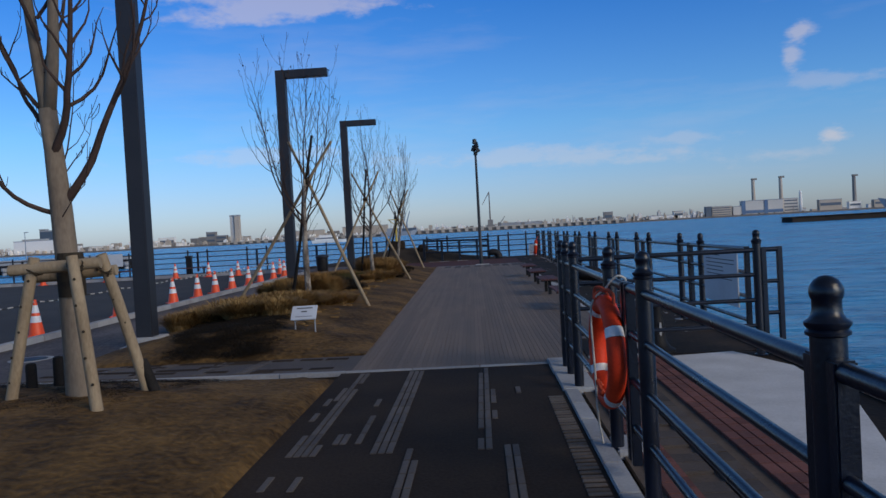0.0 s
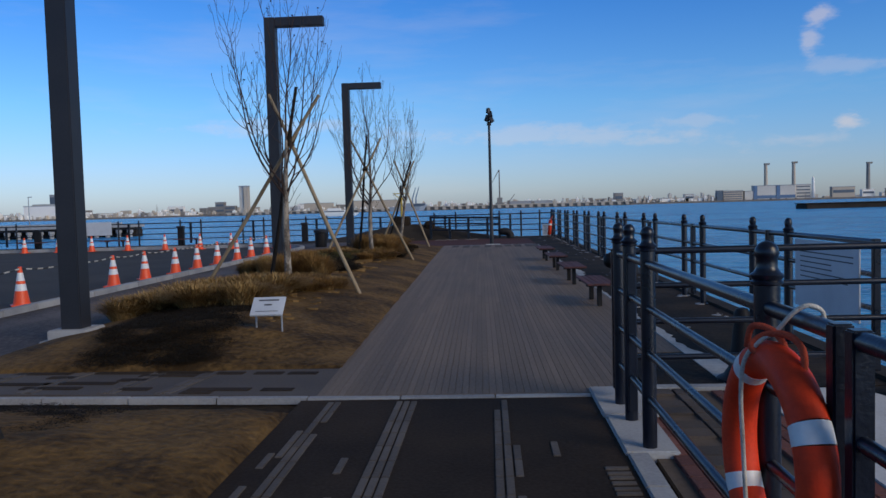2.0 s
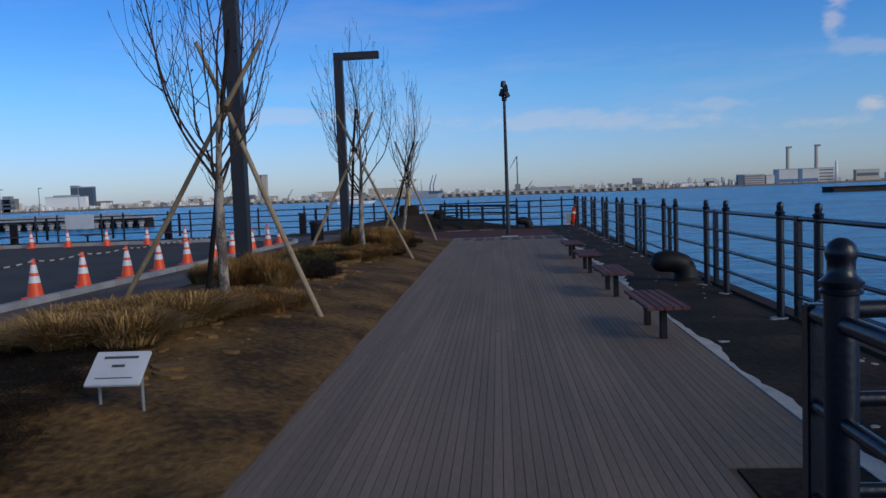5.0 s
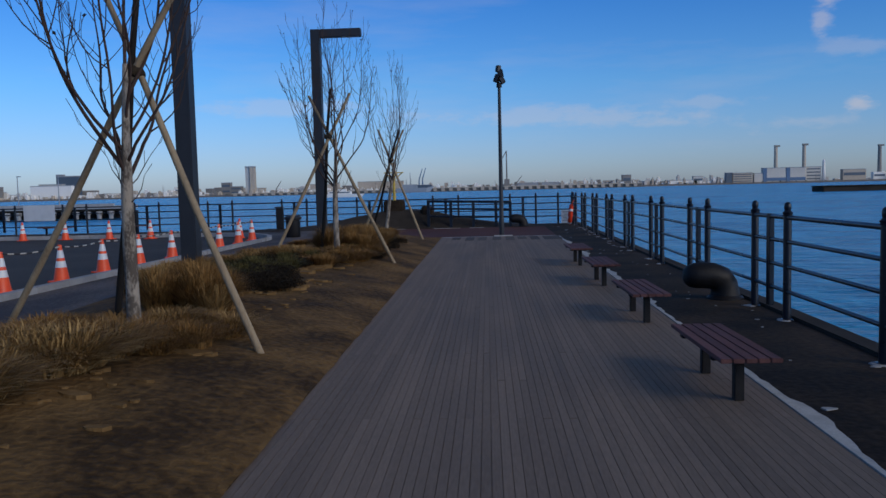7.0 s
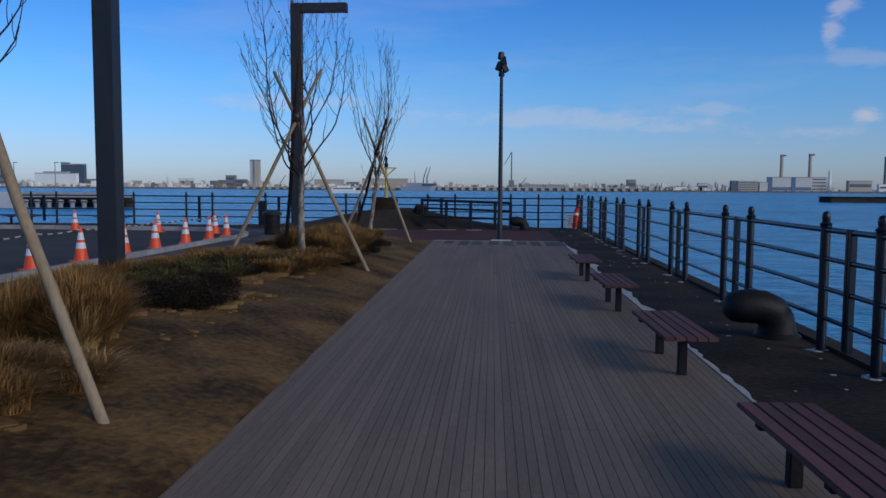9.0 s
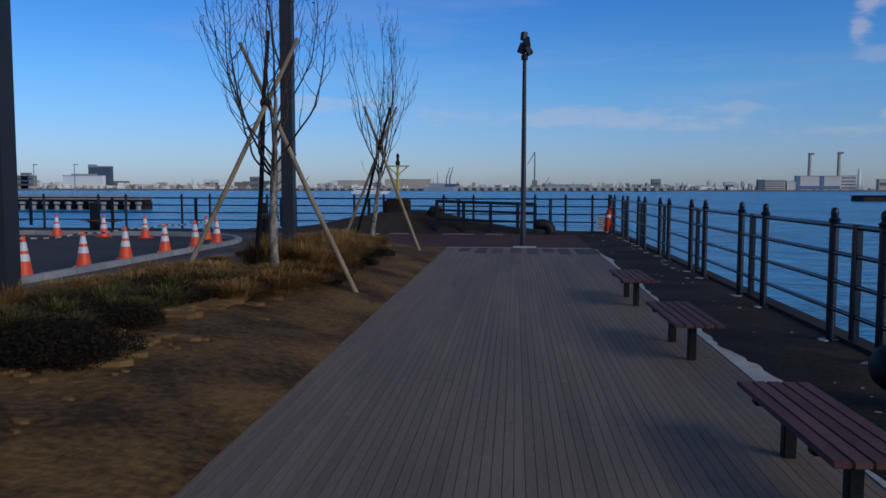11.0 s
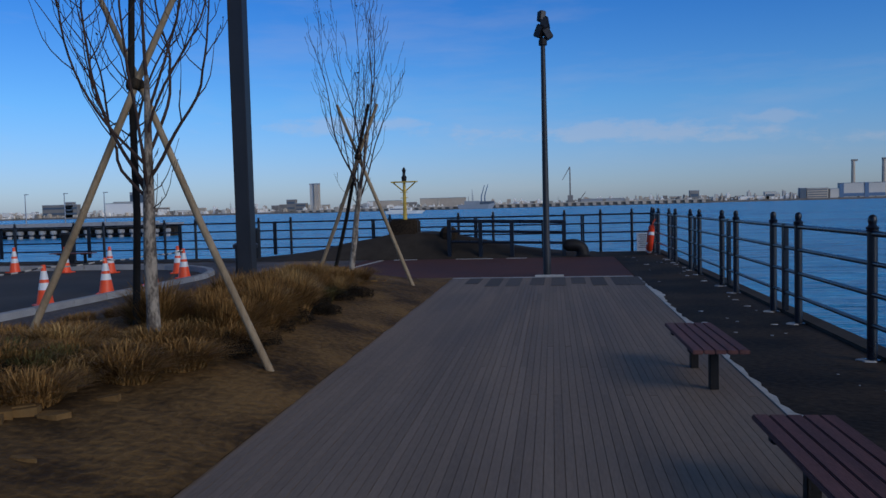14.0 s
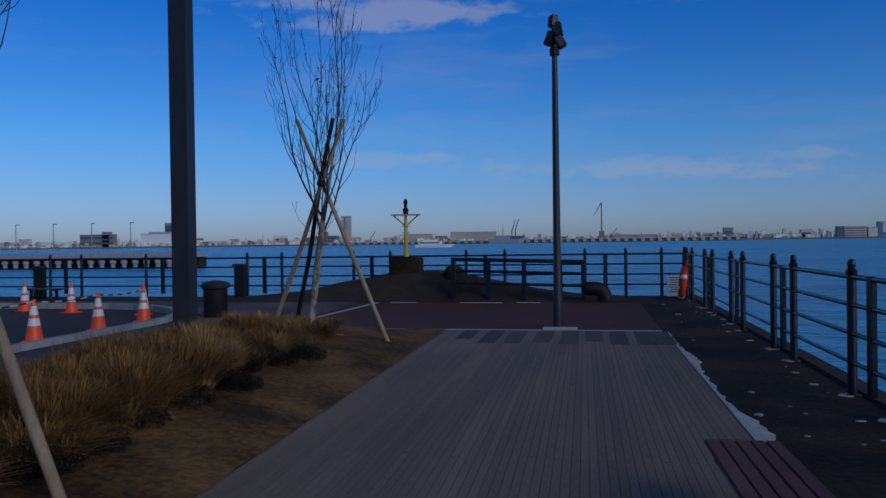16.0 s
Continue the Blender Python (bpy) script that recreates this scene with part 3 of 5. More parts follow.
def bed_height(x, y):
    u = (x - bed_left(y)) / (deck_left(y) - bed_left(y))
    rise = math.sin(math.pi * min(1, max(0, u))) ** 0.8
    ends = min(1.0, max(0.0, (y - 8.3) / 1.2)) * min(1.0, max(0.0, (33.3 - y) / 1.5))
    return 0.015 + rise * ends * (0.27 + 0.06 * noise.noise((x * 0.5, y * 0.5, 0))) + 0.03 * rise * noise.noise((x * 1.9, y * 1.9, 2.0)) + 0.012 * rise * noise.noise((x * 6, y * 6, 5.0))


bm = EMPTY()
nx, ny = 60, 300
grid = []
for j in range(ny + 1):
    y = 8.33 + (33.3 - 8.33) * j / ny
    grid.append([bm.verts.new((bed_left(y) + (deck_left(y) + 0.018 + 0.022 * noise.noise((y * 2.1, 0.3, 0)) - bed_left(y)) * i / nx, y, bed_height(bed_left(y) + (deck_left(y) - bed_left(y)) * i / nx, y) - (0.04 if j == 0 else 0.0))) for i in range(nx + 1)])
for j in range(ny):
    for i in range(nx):
        bm.faces.new((grid[j][i], grid[j][i + 1], grid[j + 1][i + 1], grid[j + 1][i]))
tagged(part("soil_bed", bm, M_SOIL, smooth=True), "mounded dry brown soil of the planting bed", "soil bed", kind="structure")
bm = EMPTY()
nx, ny = 70, 80


def near_bed_height(x, y):
    u, v = (x + 8.0) / 6.4, (y + 6.0) / 12.72
    ends = min(1.0, max(0.0, (6.72 - y) / 1.6)) ** 0.7
    return 0.02 + 0.33 * max(0.0, math.sin(math.pi * min(1, max(0, u)))) ** 0.7 * ends * min(1, v * 6) + 0.03 * noise.noise((x * 2.4, y * 1.3, 7.0)) + 0.015 * noise.noise((x * 9, y * 4, 3.0))


for j in range(ny + 1):
    y = -6 + 12.72 * j / ny
    if j == 0:
        grid = []
    grid.append([bm.verts.new((-8.0 + 6.40 * i / nx, y, near_bed_height(-8.0 + 6.40 * i / nx, y) if 0 < i < nx and j < ny else -0.03)) for i in range(nx + 1)])
for j in range(ny):
    for i in range(nx):
        bm.faces.new((grid[j][i], grid[j][i + 1], grid[j + 1][i + 1], grid[j + 1][i]))
tagged(part("soil_bed", bm, M_SOIL, smooth=True), "bare brown soil bed round the young tree", "soil bed", kind="structure")

# crusted clay slabs lying on the soil
rng = random.Random(3)
clods = thing("clay_crust", "pale broken clay crust lying on the soil", "soil crust", kind="stuff")
bm = EMPTY()
for q in range(185):
    yy = rng.uniform(10, 32)
    xx = rng.uniform(bed_left(yy) + 1.7, deck_left(yy) - 0.9)
    if q >= 160:
        yy, xx = rng.uniform(16.8, 23.5), rng.uniform(-3.75, -3.0)
    s = rng.uniform(0.02, 0.06) if rng.random() < 0.8 else rng.uniform(0.06, 0.13)
    if q >= 160:
        s = rng.uniform(0.10, 0.24)
    n = rng.randint(6, 9) if q < 160 else rng.randint(11, 15)
    z0 = bed_height(xx, yy)
    tilt, a0 = rng.uniform(-0.15, 0.2), rng.random() * 6
    ring = []
    for k in range(n):
        a = a0 + 2 * math.pi * k / n
        r = s * rng.uniform(0.6, 1.25)
        ring.append((xx + r * 1.4 * math.cos(a), yy + r * 0.8 * math.sin(a), r * math.cos(a) * tilt))
    hi = [bm.verts.new((p[0], p[1], z0 + 0.012 + (s * 0.12 if q < 160 else 0.012) + (p[2] if q < 160 else 0.3 * p[2]))) for p in ring]
    lo = [bm.verts.new((p[0] * 1, p[1], z0 - 0.05)) for p in ring]
    bm.faces.new(hi)
    for k in range(n):
        bm.faces.new((lo[k], lo[(k + 1) % n], hi[(k + 1) % n], hi[k]))
part("clay_slab", bm, M_CLOD, clods)


# ---------- railings ----------
def finial_post(name, h, parent, x, ball=False):
    bm = EMPTY()
    lower = [(0.075, 0), (0.075, 0.015), (0.046, 0.02), (0.046, h - 0.160), (0.056, h - 0.155), (0.057, h - 0.146), (0.050, h - 0.140), (0.058, h - 0.130), (0.059, h - 0.121), (0.046, h - 0.112)]
    if ball:
        top = [(0.040, h - 0.102), (0.037, h - 0.092), (0.037, h - 0.080)] + [(0.043 * math.sin(radians(a)), h - 0.043 - 0.043 * math.cos(radians(a))) for a in (60, 72, 86, 100, 118, 136, 156, 176)]
    else:
        top = [(0.034, h - 0.095), (0.039, h - 0.075), (0.041, h - 0.05), (0.036, h - 0.024), (0.022, h - 0.007), (0.006, h)]
    lathe(bm, lower + top, 18)
    return part(name, bm, M_RAIL, parent, smooth="edges", m=pose(x, 0, 0))


def railing(length, posts, h=1.38, rails=(0.34, 0.63, 0.92, 1.2), ends=(True, True), ball=False):
    r = thing("railing", "blue-black painted steel railing panel with ball-topped posts", "railing", group="railings along the quay")
    for px in posts:
        finial_post("post", h, r, px, ball)
    for i, z in enumerate(rails):
        bm = EMPTY()
        tube(bm, [(0.02, 0, z), (length - 0.02, 0, z)], 0.024 if i < 3 else 0.028, 10)
        part("rail", bm, M_RAIL, r, smooth="edges")
    for k, ex in enumerate((0.03, length - 0.03)):
        if ends[k]:
            bm = EMPTY()
            box(bm, ex - 0.028, ex + 0.028, -0.03, 0.03, 0.10, rails[-1] + 0.03, 0.006)
            part("end_bar", bm, M_RAIL, r)
    return r


PERIOD = 3.44
panel = railing(PERIOD, (0.57, PERIOD - 0.57))
first = True
J0 = 9.95
for k in range(0, 9):
    m = pose(FENCE_X, J0 + PERIOD * k, 0, 0, 0, 90)
    if first:
        panel.matrix_basis, first = m, False
    else:
        copy_thing(panel, m)
last = railing(FAR_Y - (J0 + 9 * PERIOD) - 0.05, (0.57,))
last.matrix_basis = pose(FENCE_X, J0 + 9 * PERIOD, 0, 0, 0, 90)
short = railing(2.55, (1.98,))
short.matrix_basis = pose(FENCE_X, 7.38, 0, 0, 0, 90)
# far run along the pier end: joints at x = 1.1, -2.34 ...
end = railing(FENCE_X - 1.1, (0.57, 1.55))
end.matrix_basis = pose(1.1, FAR_Y, 0)
for k in range(1, 12):
    copy_thing(panel, pose(1.1 - PERIOD * k, FAR_Y, 0))
corner = thing("railing_post", "blue-black ball-topped corner post", "post")
finial_post("post", 1.40, corner, 0)
corner.matrix_basis = pose(FENCE_X, FAR_Y, 0)
# white mortar pads at the post feet
pad_rng = random.Random(8)
for k in range(0, 9):
    for d in (0.57, PERIOD - 0.57):
        bm = EMPTY()
        n = 9
        ring = [(0.095 * pad_rng.uniform(0.7, 1.3) * math.cos(2 * math.pi * i / n), 0.075 * pad_rng.uniform(0.7, 1.3) * math.sin(2 * math.pi * i / n)) for i in range(n)]
        hi = [bm.verts.new((a, b, 0.012)) for a, b in ring]
        lo = [bm.verts.new((a * 1.1, b * 1.1, 0.0)) for a, b in ring]
        bm.faces.new(hi)
        for i in range(n):
            bm.faces.new((lo[i], lo[(i + 1) % n], hi[(i + 1) % n], hi[i]))
        tagged(part("mortar_pad", bm, M_KERB, m=pose(FENCE_X - 0.03, J0 + PERIOD * k + d, 0.002)), "pale mortar pad at a railing post foot", "mortar pad", group="post feet")
# near run beside the walk, and the cross run to the water
NX = 1.0
n1 = railing(2.76, (-0.04, 2.28), 1.44, ball=True)
n1.matrix_basis = pose(NX, 0.02, 0, 0, 0, 90)
n0 = railing(2.74, (0.5,), 1.44, ball=True)
n0.matrix_basis = pose(NX, -2.8, 0, 0, 0, 90)
n2 = railing(3.40, (0.62, 2.76), 1.44, ball=True)
n2.matrix_basis = pose(NX, 2.84, 0, 0, 0, 90)
n3 = railing(0.68, (0.0, 0.46), 1.44, ends=(False, True), ball=True)
n3.matrix_basis = pose(NX, 6.25, 0, 0, 0, 90)
n4 = railing(2.24, (2.2,), 1.43, ball=True)
n4.matrix_basis = pose(NX + 0.03, 6.95, 0)
n5 = railing(0.24, (), 1.25, rails=(0.12, 0.48, 0.84, 1.2))
n5.matrix_basis = pose(FENCE_X, 6.95, 0)

# handrail of heavier bars on the rise at the end
hr = thing("handrail", "heavy dark steel handrail on the rise", "handrail")
for px in (0.0, 0.95, 1.9, 2.85, 3.45):
    bm = EMPTY()
    box(bm, px - 0.06, px + 0.06, -0.06, 0.06, -0.1, 1.12 - 0.03 * px, 0.01)
    part("post", bm, M_RAIL, hr)
for z in (1.09, 0.78, 0.46):
    bm = EMPTY()
    tube(bm, [(-0.05, 0, z), (3.5, 0, z - 0.1)], 0.055 if z > 1 else 0.042, 10)
    part("rail", bm, M_RAIL, hr, smooth="edges")
hr.matrix_basis = pose(-2.95, 40.05, 0.05)


# ---------- lamps ----------
def pillar_lamp(x, y, top=6.45):
    t = thing("street_lamp", "dark grey square lamp pillar with a level arm", "street lamp", pose(x, y, 0.0), group="pillar lamps along the bed")
    bm = EMPTY()
    box(bm, -0.135, 0.135, -0.135, 0.135, 0.0, top, 0.012)
    part("pillar", bm, M_LAMP, t)
    bm = EMPTY()
    box(bm, 0.136, 1.34, -0.115, 0.115, top - 0.23, top, 0.012)
    arm = part("arm", bm, M_LAMP, t)
    bm = EMPTY()
    box(bm, 0.75, 1.28, -0.07, 0.07, top - 0.238, top - 0.231)
    part("lens", bm, M_SIGN, arm, "pale lamp lens")
    bm = EMPTY()
    box(bm, -0.26, 0.26, -0.26, 0.26, -0.05, 0.16, 0.015)
    box(bm, -0.33, 0.33, -0.33, 0.33, -0.05, 0.03, 0.01)
    part("plinth", bm, M_KERB, t, "pale concrete plinth")
    return t


pillar_lamp(-5.43, 10.48)
pillar_lamp(-5.31, 20.05, 6.42)
pillar_lamp(-5.26, 30.0, 6.36)

# tall flood light pole at the end of the boards
fl = thing("light_pole", "slim dark pole with a cluster of floodlights", "light pole", pose(0.09, 33.75, 0))
bm = EMPTY()
lathe(bm, [(0.085, 0), (0.085, 0.6), (0.075, 0.65), (0.062, 3.0), (0.05, 5.02)], 14)
part("pole", bm, M_LAMP, fl, smooth="edges")
bm = EMPTY()
box(bm, -0.26, 0.36, -0.32, -0.1, 0.005, 0.03, 0.006)
part("base_plate", bm, M_PATCH, fl, "white base pad")
bm = EMPTY()
lathe(bm, [(0.09, 5.0), (0.09, 5.12), (0.05, 5.16)], 12)
part("collar", bm, M_IRON, fl)
for k, (dx, dz, tilt, s) in enumerate(((-0.06, 5.30, 25, 1.0), (0.05, 5.46, -10, 1.0), (0.10, 5.24, -30, 0.9), (-0.02, 5.62, 8, 0.8))):
    bm = EMPTY()
    box(bm, -0.09 * s, 0.09 * s, -0.08, 0.08, -0.14 * s, 0.14 * s, 0.02)
    head = part("floodlight", bm, M_IRON, fl, m=pose(dx, 0.0, dz, 0, tilt, 20 * k - 30))
    bm = EMPTY()
    box(bm, -0.07 * s, 0.07 * s, -0.088, -0.082, -0.11 * s, 0.11 * s)
    part("glass", bm, M_LAMP, head)


# ---------- benches ----------
def bench():
    b = thing("bench", "low backless slat bench of red-brown boards on dark legs", "bench", group="benches along the boardwalk")
    for k in range(5):
        bm = EMPTY()
        box(bm, -0.218 + k * 0.088, -0.135 + k * 0.088, -0.73, 0.73, 0.345, 0.378, 0.006)
        part("slat", bm, M_BENCH, b)
    for yy in (-0.43, 0.43):
        bm = EMPTY()
        box(bm, -0.036, 0.036, yy - 0.036, yy + 0.036, 0, 0.31, 0.006)
        part("leg", bm, M_IRON, b)
        bm = EMPTY()
        box(bm, -0.205, 0.205, yy - 0.035, yy + 0.035, 0.308, 0.344, 0.008)
        part("bracket", bm, M_IRON, b)
    return b


b0 = bench()
b0.matrix_basis = pose(1.68, 13.27, 0, 0, 0, 1)
for bx, by in ((1.65, 16.66), (1.63, 20.15), (1.60, 23.5)):
    copy_thing(b0, pose(bx, by, 0, 0, 0, 1))
# benches by the far left railing
for bx, by in ((-15.6, 40.3), (-19.5, 40.3), (-24, 40.3)):
    fb = copy_thing(b0, pose(bx, by, 0, 0, 0, 90))
    fb["label"] = "low slat bench by the railing across the road"


# ---------- mooring bollards ----------
def curved_bollard(x, y, turn):
    t = thing("mooring_bollard", "black cast-iron curved mooring bollard", "bollard", pose(x, y, 0, 0, 0, turn), group="curved bollards")
    bm = EMPTY()
    tube(bm, [(0.17, 0, 0.0), (0.165, 0, 0.10), (0.15, 0, 0.19), (0.09, 0, 0.28), (-0.02, 0, 0.325), (-0.15, 0, 0.34), (-0.27, 0, 0.335), (-0.36, 0, 0.33), (-0.41, 0, 0.325), (-0.43, 0, 0.325)],
         [0.215, 0.195, 0.188, 0.19, 0.185, 0.185, 0.178, 0.15, 0.10, 0.03], 20)
    part("neck", bm, M_IRON, t, smooth="edges")
    bm = EMPTY()
    lathe(bm, [(0.25, 0), (0.25, 0.02), (0.225, 0.04), (0.2, 0.06)], 18, (0.17, 0, 0))
    part("base_flange", bm, M_IRON, t, smooth="edges")


curved_bollard(2.93, 18.1, 8)
curved_bollard(0.88, 40.1, 4)
tb = thing("mooring_bollard", "black tapered mooring bollard with a flared foot", "bollard", pose(2.20, 7.56, 0))
bm = EMPTY()
lathe(bm, [(0.215, 0), (0.215, 0.025), (0.16, 0.055), (0.118, 0.12), (0.10, 0.26), (0.082, 0.42), (0.066, 0.52), (0.070, 0.56), (0.068, 0.60), (0.048, 0.635), (0.015, 0.645)], 20)
part("body", bm, M_IRON, tb, smooth="edges")
bm = EMPTY()
box(bm, 0.01, 0.035, -0.104, -0.088, 0.20, 0.36)
part("paint_mark", bm, M_PATCH, tb, "flaked white paint mark")


# ---------- trees ----------
def shoot(bm, rng, p, az, tilt, length, r, level, tips, r_end=0.0028, sweep=0.68):
    """A stem that leaves sideways and sweeps upright, with ever finer side shoots."""
    n = max(4, int(length / 0.13))
    pts, rads, q = [p.copy()], [r], p.copy()
    kids = []
    wob = rng.uniform(0, 6)
    for i in range(n):
        s = (i + 1) / n
        tl = tilt * (1 - sweep * min(1.0, s * 1.3)) + 0.20 * math.sin(wob + 8 * s) * (0.4 + 0.6 * s)
        az += rng.gauss(0, 0.2)
        q = q + Vector((math.cos(az) * math.sin(tl), math.sin(az) * math.sin(tl), math.cos(tl))) * (length / n)
        pts.append(q.copy())
        rads.append(max(r_end, r * (1 - 0.86 * s)))
        kids.append((q.copy(), az, rads[-1], s))
    tube(bm, pts, rads, 7 if r > 0.012 else (5 if r > 0.006 else 4), False)
    tips.append(pts[-1])
    if level <= 0:
        return
    side = rng.choice((-1, 1))
    for kp, ka, kr, s in kids[:-1]:
        if s < 0.22 or rng.random() > (0.74 if level == 2 else 0.58):
            continue
        side = -side
        shoot(bm, rng, kp, ka + side * rng.uniform(0.5, 1.7), tilt * 0.45 + rng.uniform(0.35, 0.85), length * (rng.uniform(0.22, 0.46) if level == 2 else rng.uniform(0.2, 0.42)) * (1.1 - 0.6 * s),
              max(r_end, kr * 0.6), level - 1, tips, r_end, 0.7)


def young_tree(x, y, z, seed, height, fork, trunk_r, stems, label, lean=0.0, wide=1.0, twist=0.0, pale=2.6):
    rng = random.Random(seed)
    t = thing("tree", label, "tree", pose(x, y, z), group="young trees in the bed")
    bm = EMPTY()
    axis = lambda h: Vector((0.02 + lean * h / 2.6 + 0.02 * math.sin(2.1 * h + seed), 0.02 * math.sin(1.7 * h), h))
    hs = [pale * k / 12 for k in range(13)]
    tube(bm, [(0.015, 0, -0.1)] + [axis(h) for h in hs], [trunk_r * 1.3] + [trunk_r * ((1.1 - 0.15 * h / fork) if h < fork else max(0.35, 0.86 - 0.42 * (h - fork))) * (1 + 0.05 * math.sin(9 * h)) for h in hs], 12)
    part("trunk", bm, M_BARK, t, smooth=True)
    bm = EMPTY()
    tips = []
    top = axis(pale - 0.05)
    shoot(bm, rng, top, rng.uniform(0, 6), 0.12, height - pale, trunk_r * 0.30, 2, tips)
    for k in range(stems):
        a = 2 * math.pi * (k + 0.35 * rng.random()) / stems + twist
        h = fork + (pale - fork) * (0.0, 0.08, 0.25, 0.03, 0.5, 0.15, 0.7, 0.35)[k % 8]
        tilt = wide * (0.95, 0.62, 0.8, 0.5, 0.7, 0.9, 0.5, 0.6)[k % 8]
        shoot(bm, rng, axis(h), a, tilt, (height - h) * (0.74, 0.9, 0.8, 0.95, 0.85, 0.68, 0.8, 0.9)[k % 8], trunk_r * rng.uniform(0.24, 0.36), 2, tips)
    # a few thin low shoots on the trunk
    for k in range(6):
        shoot(bm, rng, axis(fork * rng.uniform(0.8, 1.15)), rng.uniform(0, 6.3), rng.uniform(0.8, 1.25), rng.uniform(0.45, 1.0), trunk_r * 0.12, 1, tips, 0.0028, 0.5)
    crown = part("crown", bm, M_TWIG, t, "bare brown upright branches", smooth=True)
    bm = EMPTY()
    for p in tips:
        if rng.random() < 0.16 and p.z > fork + 0.8:
            s = rng.uniform(0.014, 0.028)
            u = Vector((rng.gauss(0, 1), rng.gauss(0, 1), rng.gauss(0, 0.5))).normalized() * s
            v = Vector((rng.gauss(0, 1), rng.gauss(0, 1), -1.0)).normalized() * s * 1.5
            c = [bm.verts.new(p + w) for w in (-u, v * 0.6, u, -v * 0.4)]
            bm.faces.new(c)
    tagged(part("leaf_remnants", bm, M_STAKE_DARK, crown), kind="stuff")
    return t


def ground_at(x, y):
    return bed_height(x, y) if y > 8.3 else 0.05


def tripod(cx, cy, feet, tie, over=0.75):
    """Three long stakes bound round a trunk; the last one is dark."""
    for i, (fx, fy) in enumerate(feet):
        dark = i == 2
        foot = Vector((fx, fy, ground_at(fx, fy) - 0.04))
        top = Vector((cx + (cx - fx) * 0.03, cy + (cy - fy) * 0.03, tie))
        d = (top - foot).normalized()
        t = thing("tree_stake", "charred dark tree stake leaning on a trunk" if dark else "pale peeled tree stake leaning on a trunk", "tree stake", group="stakes propping the young trees")
        bm = EMPTY()
        off = d.cross(Vector((0, 0, 1))).normalized() * 0.06
        tube(bm, [foot, foot.lerp(top, 0.5), top + off, top + off + d * over], [0.037, 0.035, 0.032, 0.028], 10)
        pole_ob = part("pole", bm, M_STAKE_DARK if dark else M_STAKE, t, smooth="edges")
        bm = EMPTY()
        c = top + off - d * 0.05
        tube(bm, [c - d * 0.05, c - d * 0.02, c + d * 0.02, c + d * 0.05], [0.04, 0.05, 0.048, 0.04], 10)
        part("binding", bm, M_BIND, pole_ob, "dark hemp binding", smooth=True)


# place, seed, height, fork, trunk radius, lean, spread, stems; point where the stakes cross; their feet
TREES = (((-3.60, 14.2), 21, 5.3, 1.50, 0.060, 0.05, 0.86, 9, (-3.47, 14.33, 2.85), ((-2.25, 13.95), (-5.45, 15.0), (-4.1, 14.9))),
         ((-3.50, 23.4), 34, 5.4, 1.45, 0.058, 0.04, 0.92, 9, (-3.58, 23.5, 2.84), ((-2.21, 23.15), (-4.85, 23.4), (-3.92, 23.85))),
         ((-3.43, 30.2), 52, 5.1, 1.40, 0.050, 0.42, 0.60, 9, (-3.17, 30.3, 2.55), ((-2.32, 30.7), (-4.2, 30.7), (-4.0, 31.2))))
for (tx, ty), seed, h, fk, tr, ln, wd, ns, cross, feet in TREES:
    young_tree(tx, ty, ground_at(tx, ty), seed, h, fk, tr, ns, "slender bare young tree with upright twigs, propped by stakes", ln, wd, seed)
    tripod(cross[0], cross[1], feet, cross[2], 0.95)
# sturdier tree in the near bed, with its low timber frame
def sturdy_tree(x, y, z):
    """A pale stout trunk that forks above head height, with dark limbs sweeping up from it."""
    rng = random.Random(9)
    t = thing("tree", "bare young tree with a stout pale trunk and dark rising limbs", "tree", pose(x, y, z), group="young trees in the bed")
    bm = EMPTY()
    tube(bm, [(0.06, 0, -0.12), (0.05, 0, 0.0), (0.03, 0, 0.5), (0.0, 0.01, 1.1), (-0.02, 0, 1.65), (-0.06, 0.01, 2.2), (-0.09, 0, 2.58)], [0.15, 0.13, 0.112, 0.10, 0.095, 0.082, 0.078], 14)
    tube(bm, [(-0.09, 0, 2.5), (-0.15, 0.02, 2.95), (-0.19, 0.04, 3.2), (-0.24, 0.06, 3.55), (-0.30, 0.1, 4.2), (-0.38, 0.1, 5.0)], [0.06, 0.056, 0.052, 0.046, 0.034, 0.015], 10)
    tube(bm, [(-0.08, 0, 2.5), (0.0, -0.03, 2.95), (0.03, -0.04, 3.2), (0.06, -0.06, 3.55), (0.10, -0.1, 4.3), (0.10, -0.1, 5.2)], [0.06, 0.054, 0.05, 0.045, 0.03, 0.012], 10)
    part("trunk", bm, M_BARK_SMOOTH, t, smooth=True)
    tips = []
    bm = EMPTY()
    # root of each limb, its turn about the trunk, lean, length and thickness
    for h, az, lean, ln, r in ((1.66, 0.15, 0.80, 2.7, 0.042), (2.12, -0.5, 0.62, 2.4, 0.040), (1.62, 3.2, 1.25, 1.7, 0.024), (2.40, 2.8, 1.0, 1.9, 0.024), (2.52, 3.6, 0.75, 2.0, 0.022), (1.75, 2.3, 0.85, 1.9, 0.012),
                               (2.9, 1.3, 0.6, 1.9, 0.02), (3.2, 4.6, 0.6, 1.8, 0.02), (3.4, 0.4, 0.55, 1.7, 0.018), (1.9, 0.9, 1.1, 0.9, 0.008), (1.5, 5.6, 1.15, 0.9, 0.007)):
        shoot(bm, rng, Vector((0.02 - 0.045 * h, 0, h)), az, lean, ln, r, 2, tips, 0.003, 0.75)
    crown = part("crown", bm, M_TWIG, t, "bare dark brown branches", smooth=True)
    return t


